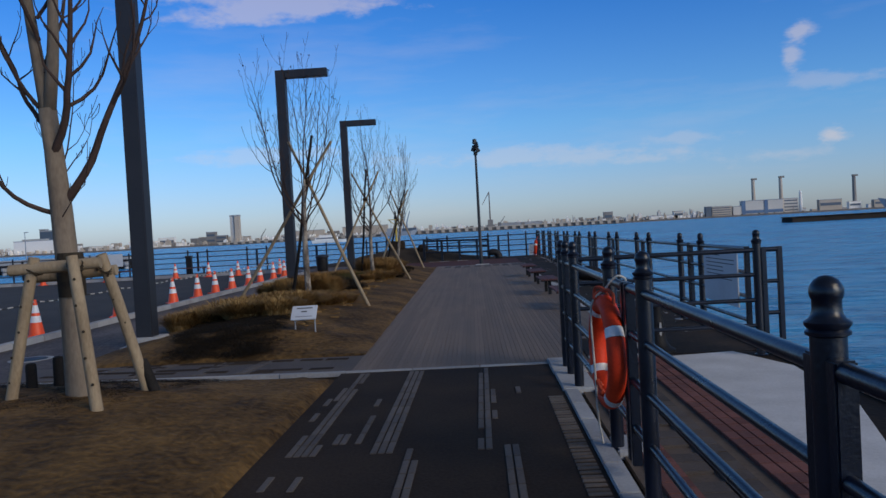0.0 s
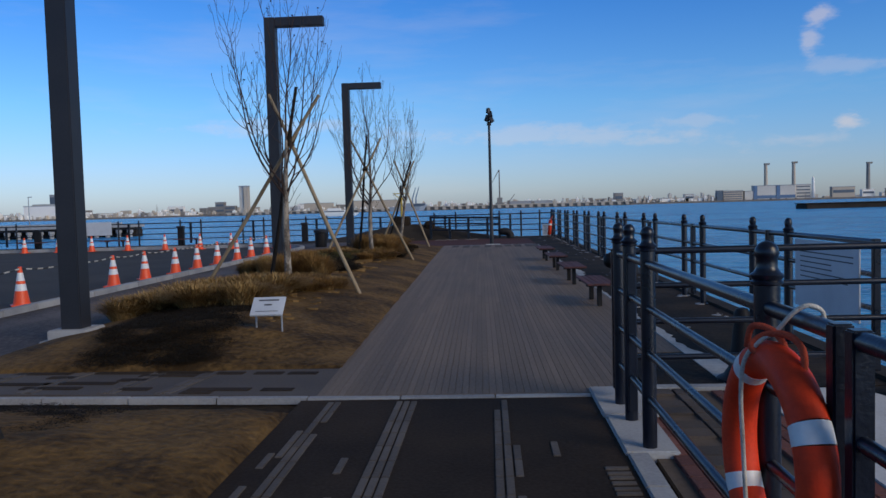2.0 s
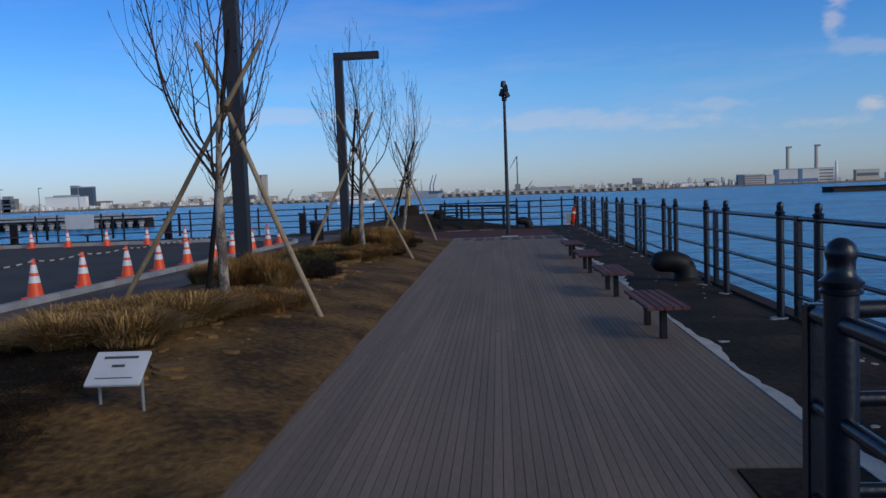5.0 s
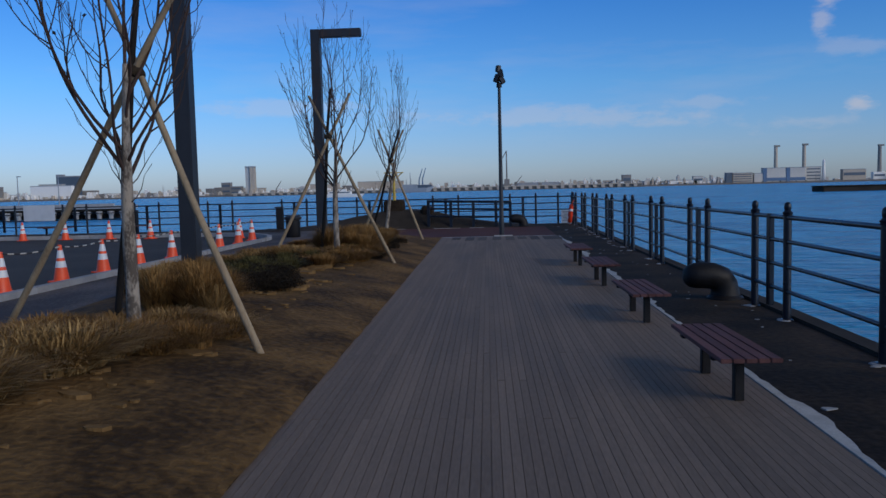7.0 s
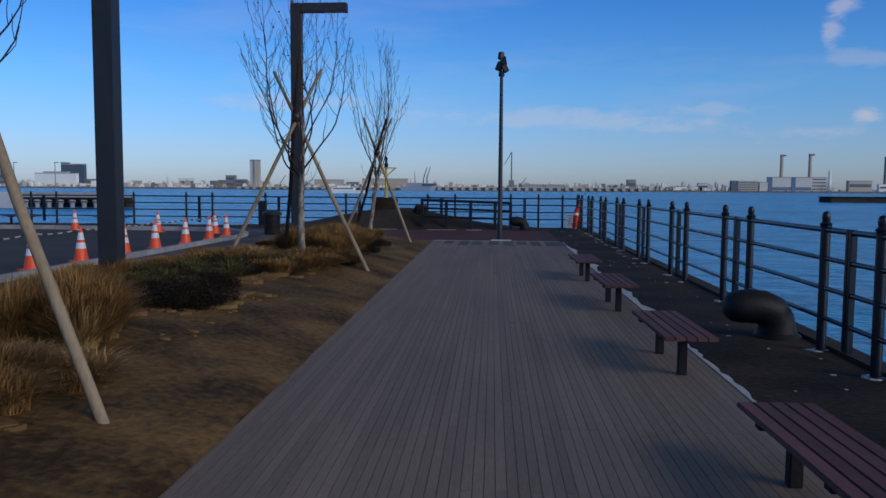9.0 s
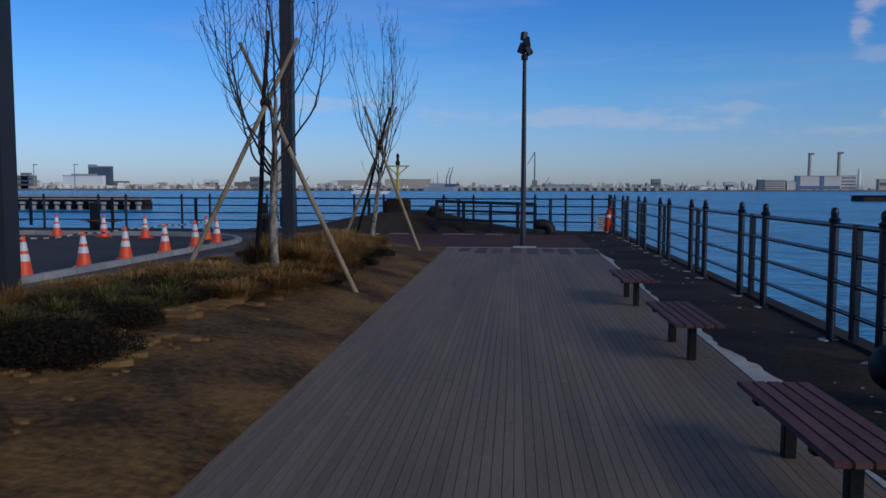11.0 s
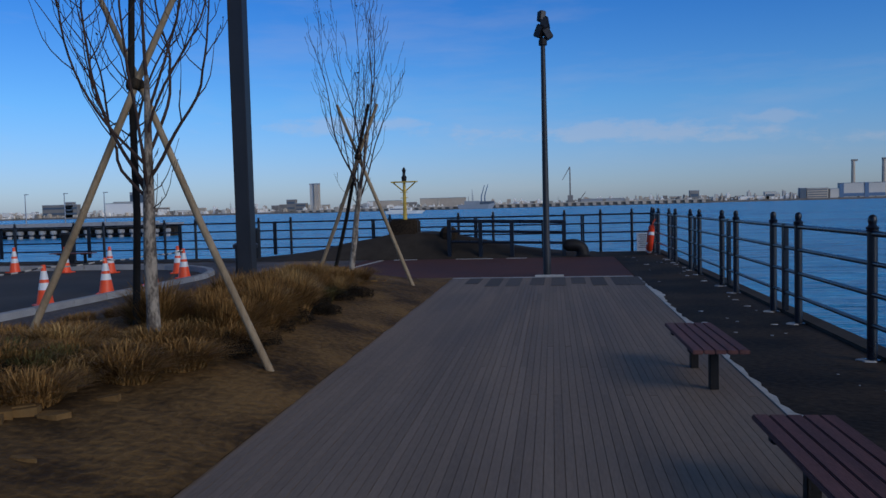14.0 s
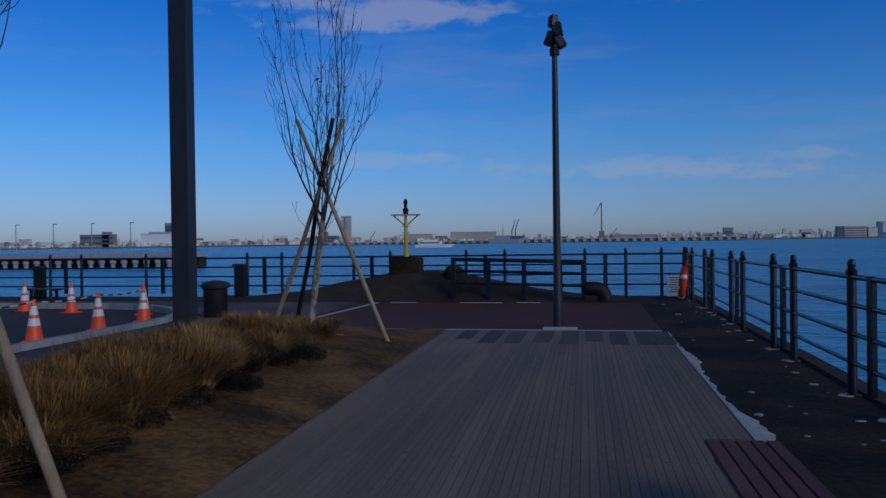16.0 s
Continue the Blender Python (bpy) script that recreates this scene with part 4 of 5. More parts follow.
sturdy_tree(-3.66, 4.86, 0.34)
fr = thing("tree_support", "low frame of peeled knotty logs bound round a tree trunk", "tree support", pose(-3.63, 4.78, 0.345))
for fx, fy, tx, ty in ((-0.50, -0.18, -0.15, -0.24), (0.45, -0.48, 0.25, -0.36), (0.53, 0.35, 0.30, 0.06)):
    bm = EMPTY()
    tube(bm, [(fx, fy, -0.12), (fx * 0.7 + tx * 0.3, fy * 0.7 + ty * 0.3, 0.30), (fx * 0.35 + tx * 0.65, fy * 0.35 + ty * 0.65, 0.78), (tx, ty, 1.23)], [0.052, 0.05, 0.051, 0.047], 12)
    leg = part("leg", bm, M_STAKE, fr, smooth="edges")
    for k in range(5):
        u = 0.12 + 0.18 * k
        bm = EMPTY()
        lathe(bm, [(0.013, -0.004), (0.011, 0.006), (0.003, 0.009)], 7)
        part("knot", bm, M_BIND, leg, "dark knot in the wood", m=pose(fx + (tx - fx) * u + 0.012 * (-1) ** k, fy + (ty - fy) * u - 0.048, 1.23 * u, 90, 0, 0))
for z, y0, y1, x0, x1 in ((1.13, -0.26, -0.20, -0.36, 0.42), (1.05, 0.10, 0.13, -0.36, 0.40)):
    bm = EMPTY()
    tube(bm, [(x0, y0, z), ((x0 + x1) / 2, (y0 + y1) / 2 - 0.01, z + 0.015), (x1, y1, z + 0.03)], [0.05, 0.052, 0.048], 12)
    part("crossbar", bm, M_STAKE, fr, smooth="edges")
for bx, by, bz in ((-0.16, -0.24, 1.12), (0.24, -0.30, 1.14), (0.31, 0.08, 1.08)):
    for k in range(3):
        bm = EMPTY()
        tube(bm, [(0.066 * math.cos(a), 0.066 * math.sin(a), 0.012 * math.sin(2 * a)) for a in np.linspace(0, 6.2, 14)], 0.006, 5)
        part("binding", bm, M_BIND, fr, "dark hemp binding", m=pose(bx, by, bz + 0.02 * (k - 1), 20 * (k - 1), 12, 0))
bm = EMPTY()
lathe(bm, [(0.116, 0.86), (0.120, 0.93), (0.118, 1.20), (0.110, 1.26)], 14, (0.0, 0.08, 0))
part("trunk_wrap", bm, M_BIND, fr, "dark wrapping round the trunk", smooth="edges")
for sx, sy, hh, tilt in ((-4.30, 5.25, 0.25, 0), (-4.14, 5.45, 0.30, 0), (-3.02, 5.10, 0.33, -20)):
    st = thing("stub_post", "short charred black timber stub in the soil", "stub post", pose(sx, sy, near_bed_height(sx, sy) - 0.02, 0, tilt, 0), group="charred stubs")
    bm = EMPTY()
    lathe(bm, [(0.052, -0.05), (0.05, hh * 0.85), (0.046, hh), (0.018, hh + 0.012)], 10)
    part("stub", bm, M_STAKE_DARK, st, smooth="edges")


# ---------- grasses ----------
def grass_mesh(name, seed, blades, height, spread, mat, droop=0.6, width=0.006):
    rng = random.Random(seed)
    verts, faces = [], []
    for _ in range(blades):
        a = rng.uniform(0, 2 * math.pi)
        r0 = 0.16 * math.sqrt(rng.random())
        x0, y0 = r0 * math.cos(a), r0 * math.sin(a)
        b = a + rng.gauss(0, 0.6)
        out = spread * rng.uniform(0.15, 1.0)
        h = height * rng.uniform(0.55, 1.08) * (1 - 0.35 * out / spread)
        w = width * rng.uniform(0.6, 1.3)
        sx, sy = -math.sin(b) * w, math.cos(b) * w
        base = len(verts)
        for s, ww in ((0.0, 1.0), (0.4, 0.9), (0.75, 0.6), (1.0, 0.12)):
            rr = out * (s ** 1.7)
            zz = h * (s - droop * 0.38 * s ** 3)
            px, py = x0 + math.cos(b) * rr, y0 + math.sin(b) * rr
            verts += [(px - sx * ww, py - sy * ww, zz), (px + sx * ww, py + sy * ww, zz)]
        for k in range(3):
            i = base + 2 * k
            faces.append((i, i + 1, i + 3, i + 2))
    me = bpy.data.meshes.new(name)
    me.from_pydata(verts, [], faces)
    me.materials.append(mat)
    return me


G_TALL = [grass_mesh("grass_blades", s, 1000, 0.82, 0.44, M_GRASS, 0.7, 0.005) for s in (1, 2, 3)]
G_LOW = [grass_mesh("grass_blades", s, 700, 0.36, 0.38, M_GRASS, 0.9, 0.005) for s in (4, 5)]
G_RUSSET_DIM = [grass_mesh("grass_blades", s, 1000, 0.80, 0.46, M_GRASS_RUSSET_DIM, 0.75, 0.005) for s in (8, 9, 10)]
G_RUSSET_DIM_LOW = [grass_mesh("grass_blades", s, 700, 0.36, 0.38, M_GRASS_RUSSET_DIM, 0.9, 0.005) for s in (11, 12)]
G_GREEN = [grass_mesh("grass_blades", s, 480, 0.36, 0.30, M_GRASS_GREEN, 0.7, 0.008) for s in (6, 7)]


def shrub_mesh(seed, n):
    rng = random.Random(seed)
    verts, faces = [], []
    for _ in range(n):
        a, r = rng.uniform(0, 2 * math.pi), 0.34 * math.sqrt(rng.random())
        z = rng.uniform(0.0, 0.20) * (1.15 - r / 0.5)
        c = Vector((r * math.cos(a), r * math.sin(a), z))
        u = Vector((rng.gauss(0, 1), rng.gauss(0, 1), rng.gauss(0, 0.6))).normalized() * rng.uniform(0.010, 0.020)
        v = Vector((rng.gauss(0, 1), rng.gauss(0, 1), rng.gauss(0.4, 0.6))).normalized() * rng.uniform(0.014, 0.032)
        i = len(verts)
        verts += [tuple(c - u), tuple(c + v * 0.4 - u * 0.1), tuple(c + u), tuple(c + v)]
        faces.append((i, i + 1, i + 2, i + 3))
    me = bpy.data.meshes.new("leaves")
    me.from_pydata(verts, [], faces)
    me.materials.append(M_SHRUB)
    return me


SHRUBS = [shrub_mesh(s, 2600) for s in (1, 2)]
rng = random.Random(77)


def plant(kind, me, x, y, s, label, cat, group):
    ob = new(kind, me)
    ob.matrix_basis = pose(x, y, ground_at(x, y) - 0.02, 0, 0, rng.uniform(0, 360)) @ Matrix.Diagonal((s, s, s * rng.uniform(0.85, 1.15), 1))
    tagged(ob, label, cat, group)


def scatter(kind, n, x0, x1, y0, y1, s0, s1):
    for _ in range(n):
        x, y = rng.uniform(x0, x1), rng.uniform(y0, y1)
        x = max(x, bed_left(y) + 0.2)
        s = rng.uniform(s0, s1)
        if kind == "tall":
            plant("ornamental_grass", rng.choice(G_TALL if rng.random() < 0.25 else G_RUSSET_DIM), x, y, s, "tall clump of dry russet-brown ornamental grass", "grass clump", "dry grass clumps")
        elif kind == "low":
            plant("ornamental_grass", rng.choice(G_LOW if y < 13.2 or rng.random() < 0.2 else G_RUSSET_DIM_LOW), x, y, s, "low drooping tuft of dry brown grass", "grass clump", "low grass tufts")
        elif kind == "green":
            plant("ornamental_grass", rng.choice(G_GREEN), x, y, s, "dull green and brown grass tuft", "grass clump", "green grass tufts")
        else:
            plant("ground_cover", rng.choice(SHRUBS), x, y, s, "dark low evergreen ground cover on the soil", "ground cover", "dark ground cover plants")


# first stretch of the bed: dark ground cover before a fringe of dry grass
def cover_patch(label, spots):
    """One mat of low leaves: (x, y, ground height, size, height factor) of each tuft."""
    verts, faces = [], []
    for x, y, z, sc, zs in spots:
        me, a = rng.choice(SHRUBS), rng.uniform(0, 6.28)
        co = np.empty(len(me.vertices) * 3)
        me.vertices.foreach_get("co", co)
        co = co.reshape(-1, 3)[:3600]
        base = len(verts)
        ca, sa = math.cos(a) * sc, math.sin(a) * sc
        verts += [(x + ca * p[0] - sa * p[1], y + sa * p[0] + ca * p[1], z + zs * sc * p[2]) for p in co]
        faces += [(k, k + 1, k + 2, k + 3) for k in range(base, base + len(co), 4)]
    me = bpy.data.meshes.new("leaves")
    me.from_pydata(verts, [], faces)
    me.materials.append(M_SHRUB)
    tagged(new("ground_cover", me), label, "ground cover", kind="stuff")


tufts = []
for _ in range(300):
    v = rng.random()
    py = 8.52 + 3.7 * v
    px = rng.uniform(-4.25 - 0.75 * v, -2.95 - 0.62 * v)
    tufts.append((px, py, ground_at(px, py) - 0.02, rng.uniform(0.55, 0.8), 0.5))
cover_patch("dark low mat of ground cover on the soil", tufts)
tufts = []
for _ in range(220):
    py = rng.uniform(4.15, 6.62)
    px = rng.uniform(-5.6, -3.5 + 0.38 * (py - 4.15))
    tufts.append((px, py, near_bed_height(px, py) - 0.03, rng.uniform(0.5, 0.75), 0.3))
cover_patch("dark low mat of ground cover round the tree foot", tufts)
scatter("low", 60, -5.5, -3.4, 11.6, 13.6, 1.15, 1.6)
scatter("low", 30, -4.7, -3.0, 13.2, 14.6, 0.8, 1.15)
scatter("tall", 16, -4.15, -3.3, 15.6, 17.0, 0.75, 1.05)
scatter("low", 14, -3.4, -2.8, 13.4, 15.4, 0.8, 1.1)
# second stretch
scatter("tall", 5, -4.6, -3.9, 16.0, 17.6, 0.6, 0.85)
scatter("shrub", 9, -3.8, -3.3, 17.7, 18.3, 1.0, 1.4)
scatter("green", 70, -5.2, -3.7, 18.2, 22.6, 0.7, 1.05)
scatter("shrub", 46, -4.9, -3.65, 18.2, 22.4, 0.8, 1.1)
scatter("tall", 16, -5.9, -5.0, 17.6, 20.0, 0.6, 0.85)
scatter("low", 22, -5.6, -4.6, 20.2, 22.6, 0.8, 1.1)
scatter("low", 46, -5.9, -3.0, 21.4, 23.9, 0.85, 1.25)
scatter("low", 26, -3.6, -2.75, 22.6, 25.4, 0.9, 1.3)
scatter("tall", 26, -3.9, -2.95, 24.0, 27.2, 0.75, 1.1)
# third stretch
scatter("tall", 14, -4.0, -3.1, 24.4, 27.0, 0.7, 0.95)
scatter("green", 14, -4.4, -3.1, 26.6, 29.0, 0.9, 1.2)
scatter("tall", 20, -4.2, -3.1, 27.2, 29.4, 0.6, 0.85)
scatter("low", 26, -4.6, -3.2, 28.4, 30.6, 0.9, 1.3)
scatter("shrub", 22, -3.35, -2.75, 23.4, 28.8, 0.8, 1.1)
scatter("low", 14, -6.2, -5.3, 22.5, 29.0, 0.6, 0.9)


# ---------- traffic cones ----------
def traffic_cone():
    c = thing("traffic_cone", "orange traffic cone with two white bands on the asphalt", "traffic cone", group="cones round the turning loop")
    H = 0.70
    rad_at = lambda z: 0.155 - (0.155 - 0.035) * z / H
    bands = ((0.0, 0.27, M_CONE, "cone_body"), (0.27, 0.40, M_CONE_WHITE, "white_band"), (0.40, 0.46, M_CONE, "cone_body"), (0.46, 0.615, M_CONE_WHITE, "white_band"), (0.615, 0.70, M_CONE, "tip"))
    for a, b, mat, nm in bands:
        bm = EMPTY()
        prof = [(rad_at(a), a + 0.02), (rad_at(b), b + 0.02)]
        if nm == "tip":
            prof += [(0.042, 0.725), (0.036, 0.745), (0.01, 0.75)]
        lathe(bm, prof, 16)
        part(nm, bm, mat, c, "white reflective band" if mat is M_CONE_WHITE else "", smooth="edges")
    bm = EMPTY()
    box(bm, -0.19, 0.19, -0.19, 0.19, 0, 0.03, 0.01)
    part("base", bm, M_CONE, c)
    return c


cone0 = traffic_cone()
spots = [(-8.93 + 0.04 * math.sin(k * 2.3), cy) for k, cy in enumerate((11.4, 13.2, 15.0, 16.8, 18.6, 20.4, 22.2, 24.0, 25.8, 27.65, 29.5, 31.4, 33.2, 34.9))]
chain_ends = spots[:]
far_cones = [(-9.95, 36.5), (-12.2, 36.9), (-13.85, 37.3), (-15.7, 37.6), (-17.6, 37.7), (-19.4, 37.7), (-21.1, 37.7), (-22.8, 37.7)]
spots += far_cones
spin = random.Random(4)
for k, (cx, cy) in enumerate(spots):
    m = pose(cx, cy, -0.05, 0, 0, spin.uniform(0, 90))
    if k == 0:
        cone0.matrix_basis = m
    else:
        copy_thing(cone0, m)
# a taut striped rope strung along the tips of the near cones
M_BAR = material("black_bar", (0.03, 0.03, 0.028), None, 4, 40, 0.6, 0.0)
for a, b in zip(chain_ends, chain_ends[1:]):
    t = thing("barrier_rope", "taut black and pale striped barrier rope between cone tips", "barrier rope", group="barrier ropes")
    n = 10
    for k in range(n):
        bm = EMPTY()
        p = [Vector((a[0] + (b[0] - a[0]) * q, a[1] + (b[1] - a[1]) * q, 0.66 - 0.05 * (1 - (2 * q - 1) ** 2))) for q in (k / n, (k + 1) / n)]
        tube(bm, p, 0.016, 6)
        part("stripe", bm, M_ROPE if k % 2 else M_BAR, t)


# ---------- life buoy ----------
lb = thing("life_buoy", "orange-red life buoy with white bands roped to the railing", "life buoy", pose(0.905, 3.13, 0.752, 0, 0, 3))
R, r = 0.302, 0.06


def smooth_path(points, n=6):
    """Points of a rounded curve through the given ones."""
    p = [Vector(points[0])] + [Vector(q) for q in points] + [Vector(points[-1])]
    out = []
    for i in range(1, len(p) - 2):
        for k in range(n):
            u = k / n
            out.append(0.5 * (2 * p[i] + (p[i + 1] - p[i - 1]) * u + (2 * p[i - 1] - 5 * p[i] + 4 * p[i + 1] - p[i + 2]) * u * u + (3 * p[i] - p[i - 1] - 3 * p[i + 1] + p[i + 2]) * u ** 3))
    return out + [p[-2]]


bands = (27, 116, 206, 293)
for k in range(4):
    a0, a1, a2 = bands[k], bands[k] + 11, bands[(k + 1) % 4] + (360 if k == 3 else 0)
    for b0_, b1_, white in ((a0, a1, True), (a1, a2, False)):
        bm = EMPTY()
        pts = [(0, R * math.sin(radians(a)), R * math.cos(radians(a)) * 1.06) for a in np.linspace(b0_, b1_, 5 if white else 16)]
        tube(bm, pts, r * (1.015 if white else 1.0), 20, white)
        part("band" if white else "ring_segment", bm, M_CONE_WHITE if white else M_BUOY, lb, "white band" if white else "", smooth="edges")
bm = EMPTY()
tube(bm, smooth_path([(0.13, -0.06, 0.42), (0.135, -0.05, 0.478), (0.09, -0.05, 0.501), (0.05, -0.03, 0.475), (0.01, 0.0, 0.415), (-0.04, 0.02, 0.375), (-0.075, 0.05, 0.31), (-0.083, 0.06, 0.2), (-0.08, 0.055, 0.05), (-0.075, 0.04, -0.2), (-0.072, 0.03, -0.42), (-0.05, 0.02, -0.62)]), 0.0075, 8)
part("rope", bm, M_ROPE, lb, "pale rope looped over the rail and hanging down", smooth=True)
bm = EMPTY()
tube(bm, smooth_path([(-0.05, 0.09, 0.35), (-0.04, 0.07, 0.42), (0.0, 0.0, 0.415), (0.02, -0.04, 0.36), (-0.02, -0.01, 0.33), (-0.06, 0.03, 0.36), (-0.02, 0.02, 0.40), (0.02, -0.06, 0.41), (0.03, -0.14, 0.38), (0.02, -0.17, 0.31), (0.0, -0.16, 0.24)]), 0.011, 8)
part("rope", bm, M_ROPE_RED, lb, "red grab rope knotted at the top", smooth=True)
bm = EMPTY()
tube(bm, smooth_path([(-0.02, 0.10, -0.25), (-0.06, 0.06, -0.20), (-0.06, 0.0, -0.23), (-0.02, -0.02, -0.30), (-0.07, -0.06, -0.26)]), 0.013, 8)
part("rope", bm, M_ROPE_RED, lb, "red grab rope", smooth=True)


# ---------- signs ----------
pl = thing("plant_label", "tilted white plant sign on two short legs", "sign", pose(-2.60, 9.55, 0.12, 0, 0, 2))
bm = EMPTY()
box(bm, -0.19, 0.19, -0.012, 0.012, -0.148, 0.148, 0.004)
face = part("panel", bm, M_SIGN, pl, m=pose(0, 0, 0.38, -52, 0, 0))
for z, w in ((0.09, 0.24), (0.015, 0.09), (-0.09, 0.26)):
    bm = EMPTY()
    box(bm, -w / 2, w / 2, -0.0145, -0.0125, z - (0.011 if z > -0.05 else 0.004), z + (0.011 if z > -0.05 else 0.004))
    part("text_bar", bm, M_INK, face)
for lx in (-0.15, 0.15):
    bm = EMPTY()
    lathe(bm, [(0.012, -0.2), (0.012, 0.37)], 8, (lx, 0.02, 0))
    part("leg", bm, M_STEEL, pl)
nb = thing("notice_board", "white notice board with lines of print on the railing", "notice board", pose(3.205, 7.56, 0))
bm = EMPTY()
box(bm, -0.008, 0.008, 0, 1.42, 0.48, 1.17, 0.003)
brd = part("panel", bm, M_SIGN, nb)
lrng = random.Random(2)
for k in range(7):
    z = 1.10 - 0.050 * k
    w = 0.55 if k == 0 else lrng.uniform(0.7, 1.2)
    bm = EMPTY()
    box(bm, -0.0105, -0.0085, 1.28 - w if k else 0.95 - w / 2, 1.28 if k else 0.95 + w / 2, z - 0.0055, z + 0.0055)
    part("text_bar", bm, M_INK, brd)
# white rope notice on the near road-side railing
n2b = thing("notice_board", "white notice board hung on the far railing", "notice board", pose(-21.2, FAR_Y - 0.08, 0.62))
bm = EMPTY()
box(bm, -0.75, 0.75, -0.01, 0.01, 0, 0.72, 0.004)
part("panel", bm, M_SIGN, n2b)
# small notice and an orange float by the far corner
n3b = thing("notice_board", "small white notice with print by the corner", "notice board", pose(2.98, FAR_Y - 0.22, 0.02, -8, 0, 0))
bm = EMPTY()
box(bm, -0.20, 0.20, -0.01, 0.01, 0, 0.58, 0.004)
p3 = part("panel", bm, M_SIGN, n3b)
for k in range(7):
    bm = EMPTY()
    z = 0.51 - 0.065 * k
    box(bm, -0.16 + 0.03 * (k % 3), 0.15 - 0.04 * (k % 2), -0.013, -0.011, z - 0.012, z + 0.012)
    part("text_bar", bm, M_INK, p3)
oc = thing("life_buoy", "faded orange life buoy hung edge-on at the corner post", "life buoy", pose(3.06, 40.6, 0.44, 0, 7, -3))
for k in range(4):
    for a0, a1, white in ((90 * k + 20, 90 * k + 34, True), (90 * k + 34, 90 * k + 110, False)):
        bm = EMPTY()
        tube(bm, [(0, 0.30 * math.sin(radians(a)), 0.36 * math.cos(radians(a))) for a in np.linspace(a0, a1, 4 if white else 10)], 0.085, 12, white)
        part("band" if white else "ring_segment", bm, M_CONE_WHITE if white else M_BUOY, oc, "white band" if white else "", smooth="edges")
bm = EMPTY()
tube(bm, [(0, 0, 0.36), (0.03, 0.02, 0.52), (0.08, 0.03, 0.62)], 0.02, 6)
part("rope", bm, M_ROPE_RED, oc, "red rope to the rail")

# ---------- litter bin, posts, mast ----------
bn = thing("litter_bin", "dark round litter bin with a wide lid", "litter bin", pose(-7.62, 35.6, 0))
bm = EMPTY()
lathe(bm, [(0.25, 0), (0.26, 0.02), (0.27, 0.62), (0.25, 0.64)], 20)
part("body", bm, M_IRON, bn, smooth="edges")
bm = EMPTY()
lathe(bm, [(0.31, 0.645), (0.32, 0.67), (0.32, 0.74), (0.25, 0.79), (0.05, 0.82)], 20)
part("lid", bm, M_LAMP, bn, smooth="edges")
for px, py in ((-9.7, 41.3), (-16.2, 40.9), (-24.0, 40.9)):
    q = thing("service_post", "squat dark metal service post by the railing", "post", pose(px, py, -0.03), group="service posts")
    bm = EMPTY()
    box(bm, -0.15, 0.15, -0.12, 0.12, 0, 1.0, 0.015)
    part("body", bm, M_IRON, q)
    bm = EMPTY()
    box(bm, -0.2, 0.17, -0.14, 0.14, 1.0, 1.07, 0.015)
    part("cap", bm, M_LAMP, q)
ms = thing("beacon_mast", "yellow signal mast on a concrete block", "mast", pose(-4.55, 41.3, 0.36))
bm = EMPTY()
box(bm, -0.44, 0.44, -0.36, 0.36, -0.1, 0.84, 0.05)
part("block", bm, M_CONCRETE, ms)
bm = EMPTY()
lathe(bm, [(0.07, 0.83), (0.06, 1.2), (0.045, 2.05)], 10)
part("mast_pole", bm, M_YELLOW, ms, smooth="edges")
bm = EMPTY()
box(bm, -0.42, 0.42, -0.12, 0.12, 2.03, 2.07)
part("platform", bm, M_YELLOW, ms)
for s in (-1, 1):
    bm = EMPTY()
    tube(bm, [(0, 0, 1.72), (s * 0.36, 0, 2.03)], 0.022, 6)
    part("brace", bm, M_YELLOW, ms)
for k in range(5):
    bm = EMPTY()
    tube(bm, [(-0.12, -0.05, 1.0 + 0.18 * k), (0.12, -0.05, 1.0 + 0.18 * k)], 0.012, 6)
    part("rung", bm, M_YELLOW, ms)
bm = EMPTY()
lathe(bm, [(0.07, 2.07), (0.09, 2.2), (0.05, 2.26), (0.05, 2.36), (0.07, 2.42), (0.02, 2.52)], 10)
part("lantern", bm, M_IRON, ms, smooth="edges")
sb = thing("stone_block", "rough grey stone by the rise", "stone", pose(-3.1, 41.0, 0.66))
bm = EMPTY()
lathe(bm, [(0.28, -0.1), (0.3, 0.1), (0.22, 0.24), (0.06, 0.3)], 9)
part("stone", bm, M_CONCRETE, sb)


# ---------- across the water ----------
YF = 1800.0
bm = EMPTY()
box(bm, -2600, 2600, YF, YF + 900, SEA - 5, 1.2)
tagged(part("backdrop_land", bm, M_FAR_GREY), "low hazy industrial shore across the harbour", "far shore", kind="structure")
bm = EMPTY()
box(bm, -2600, 2600, YF - 4, YF - 0.5, SEA - 5, 1.6)
tagged(part("quay_wall", bm, M_FAR_SHADE), "dark quay wall along the far shore", "quay", kind="structure")


def far_building(x, w, h, mat, roof=None, y=YF + 20, depth=14, bands=0, label="pale industrial building on the far shore", z0=0.5):
    t = thing("building", label, "building", pose(x * y / YF, y, z0), group="buildings on the far shore")
    bm = EMPTY()
    box(bm, -w / 2, w / 2, 0, depth, 0, h)
    part("wall", bm, mat, t)
    bm = EMPTY()
    box(bm, -w / 2 - 0.5, w / 2 + 0.5, -0.5, depth, h, h + max(0.8, h * 0.05))
    part("roof", bm, roof or M_FAR_ROOF, t)
    for k in range(bands):
        z = h * (k + 0.6) / (bands + 0.3)
        bm = EMPTY()
        box(bm, -w / 2 + 2, w / 2 - 2, -0.6, 0.2, z, z + h / (bands + 0.3) * 0.35)
        part("window_band", bm, M_FAR_DARK, t)
    return t


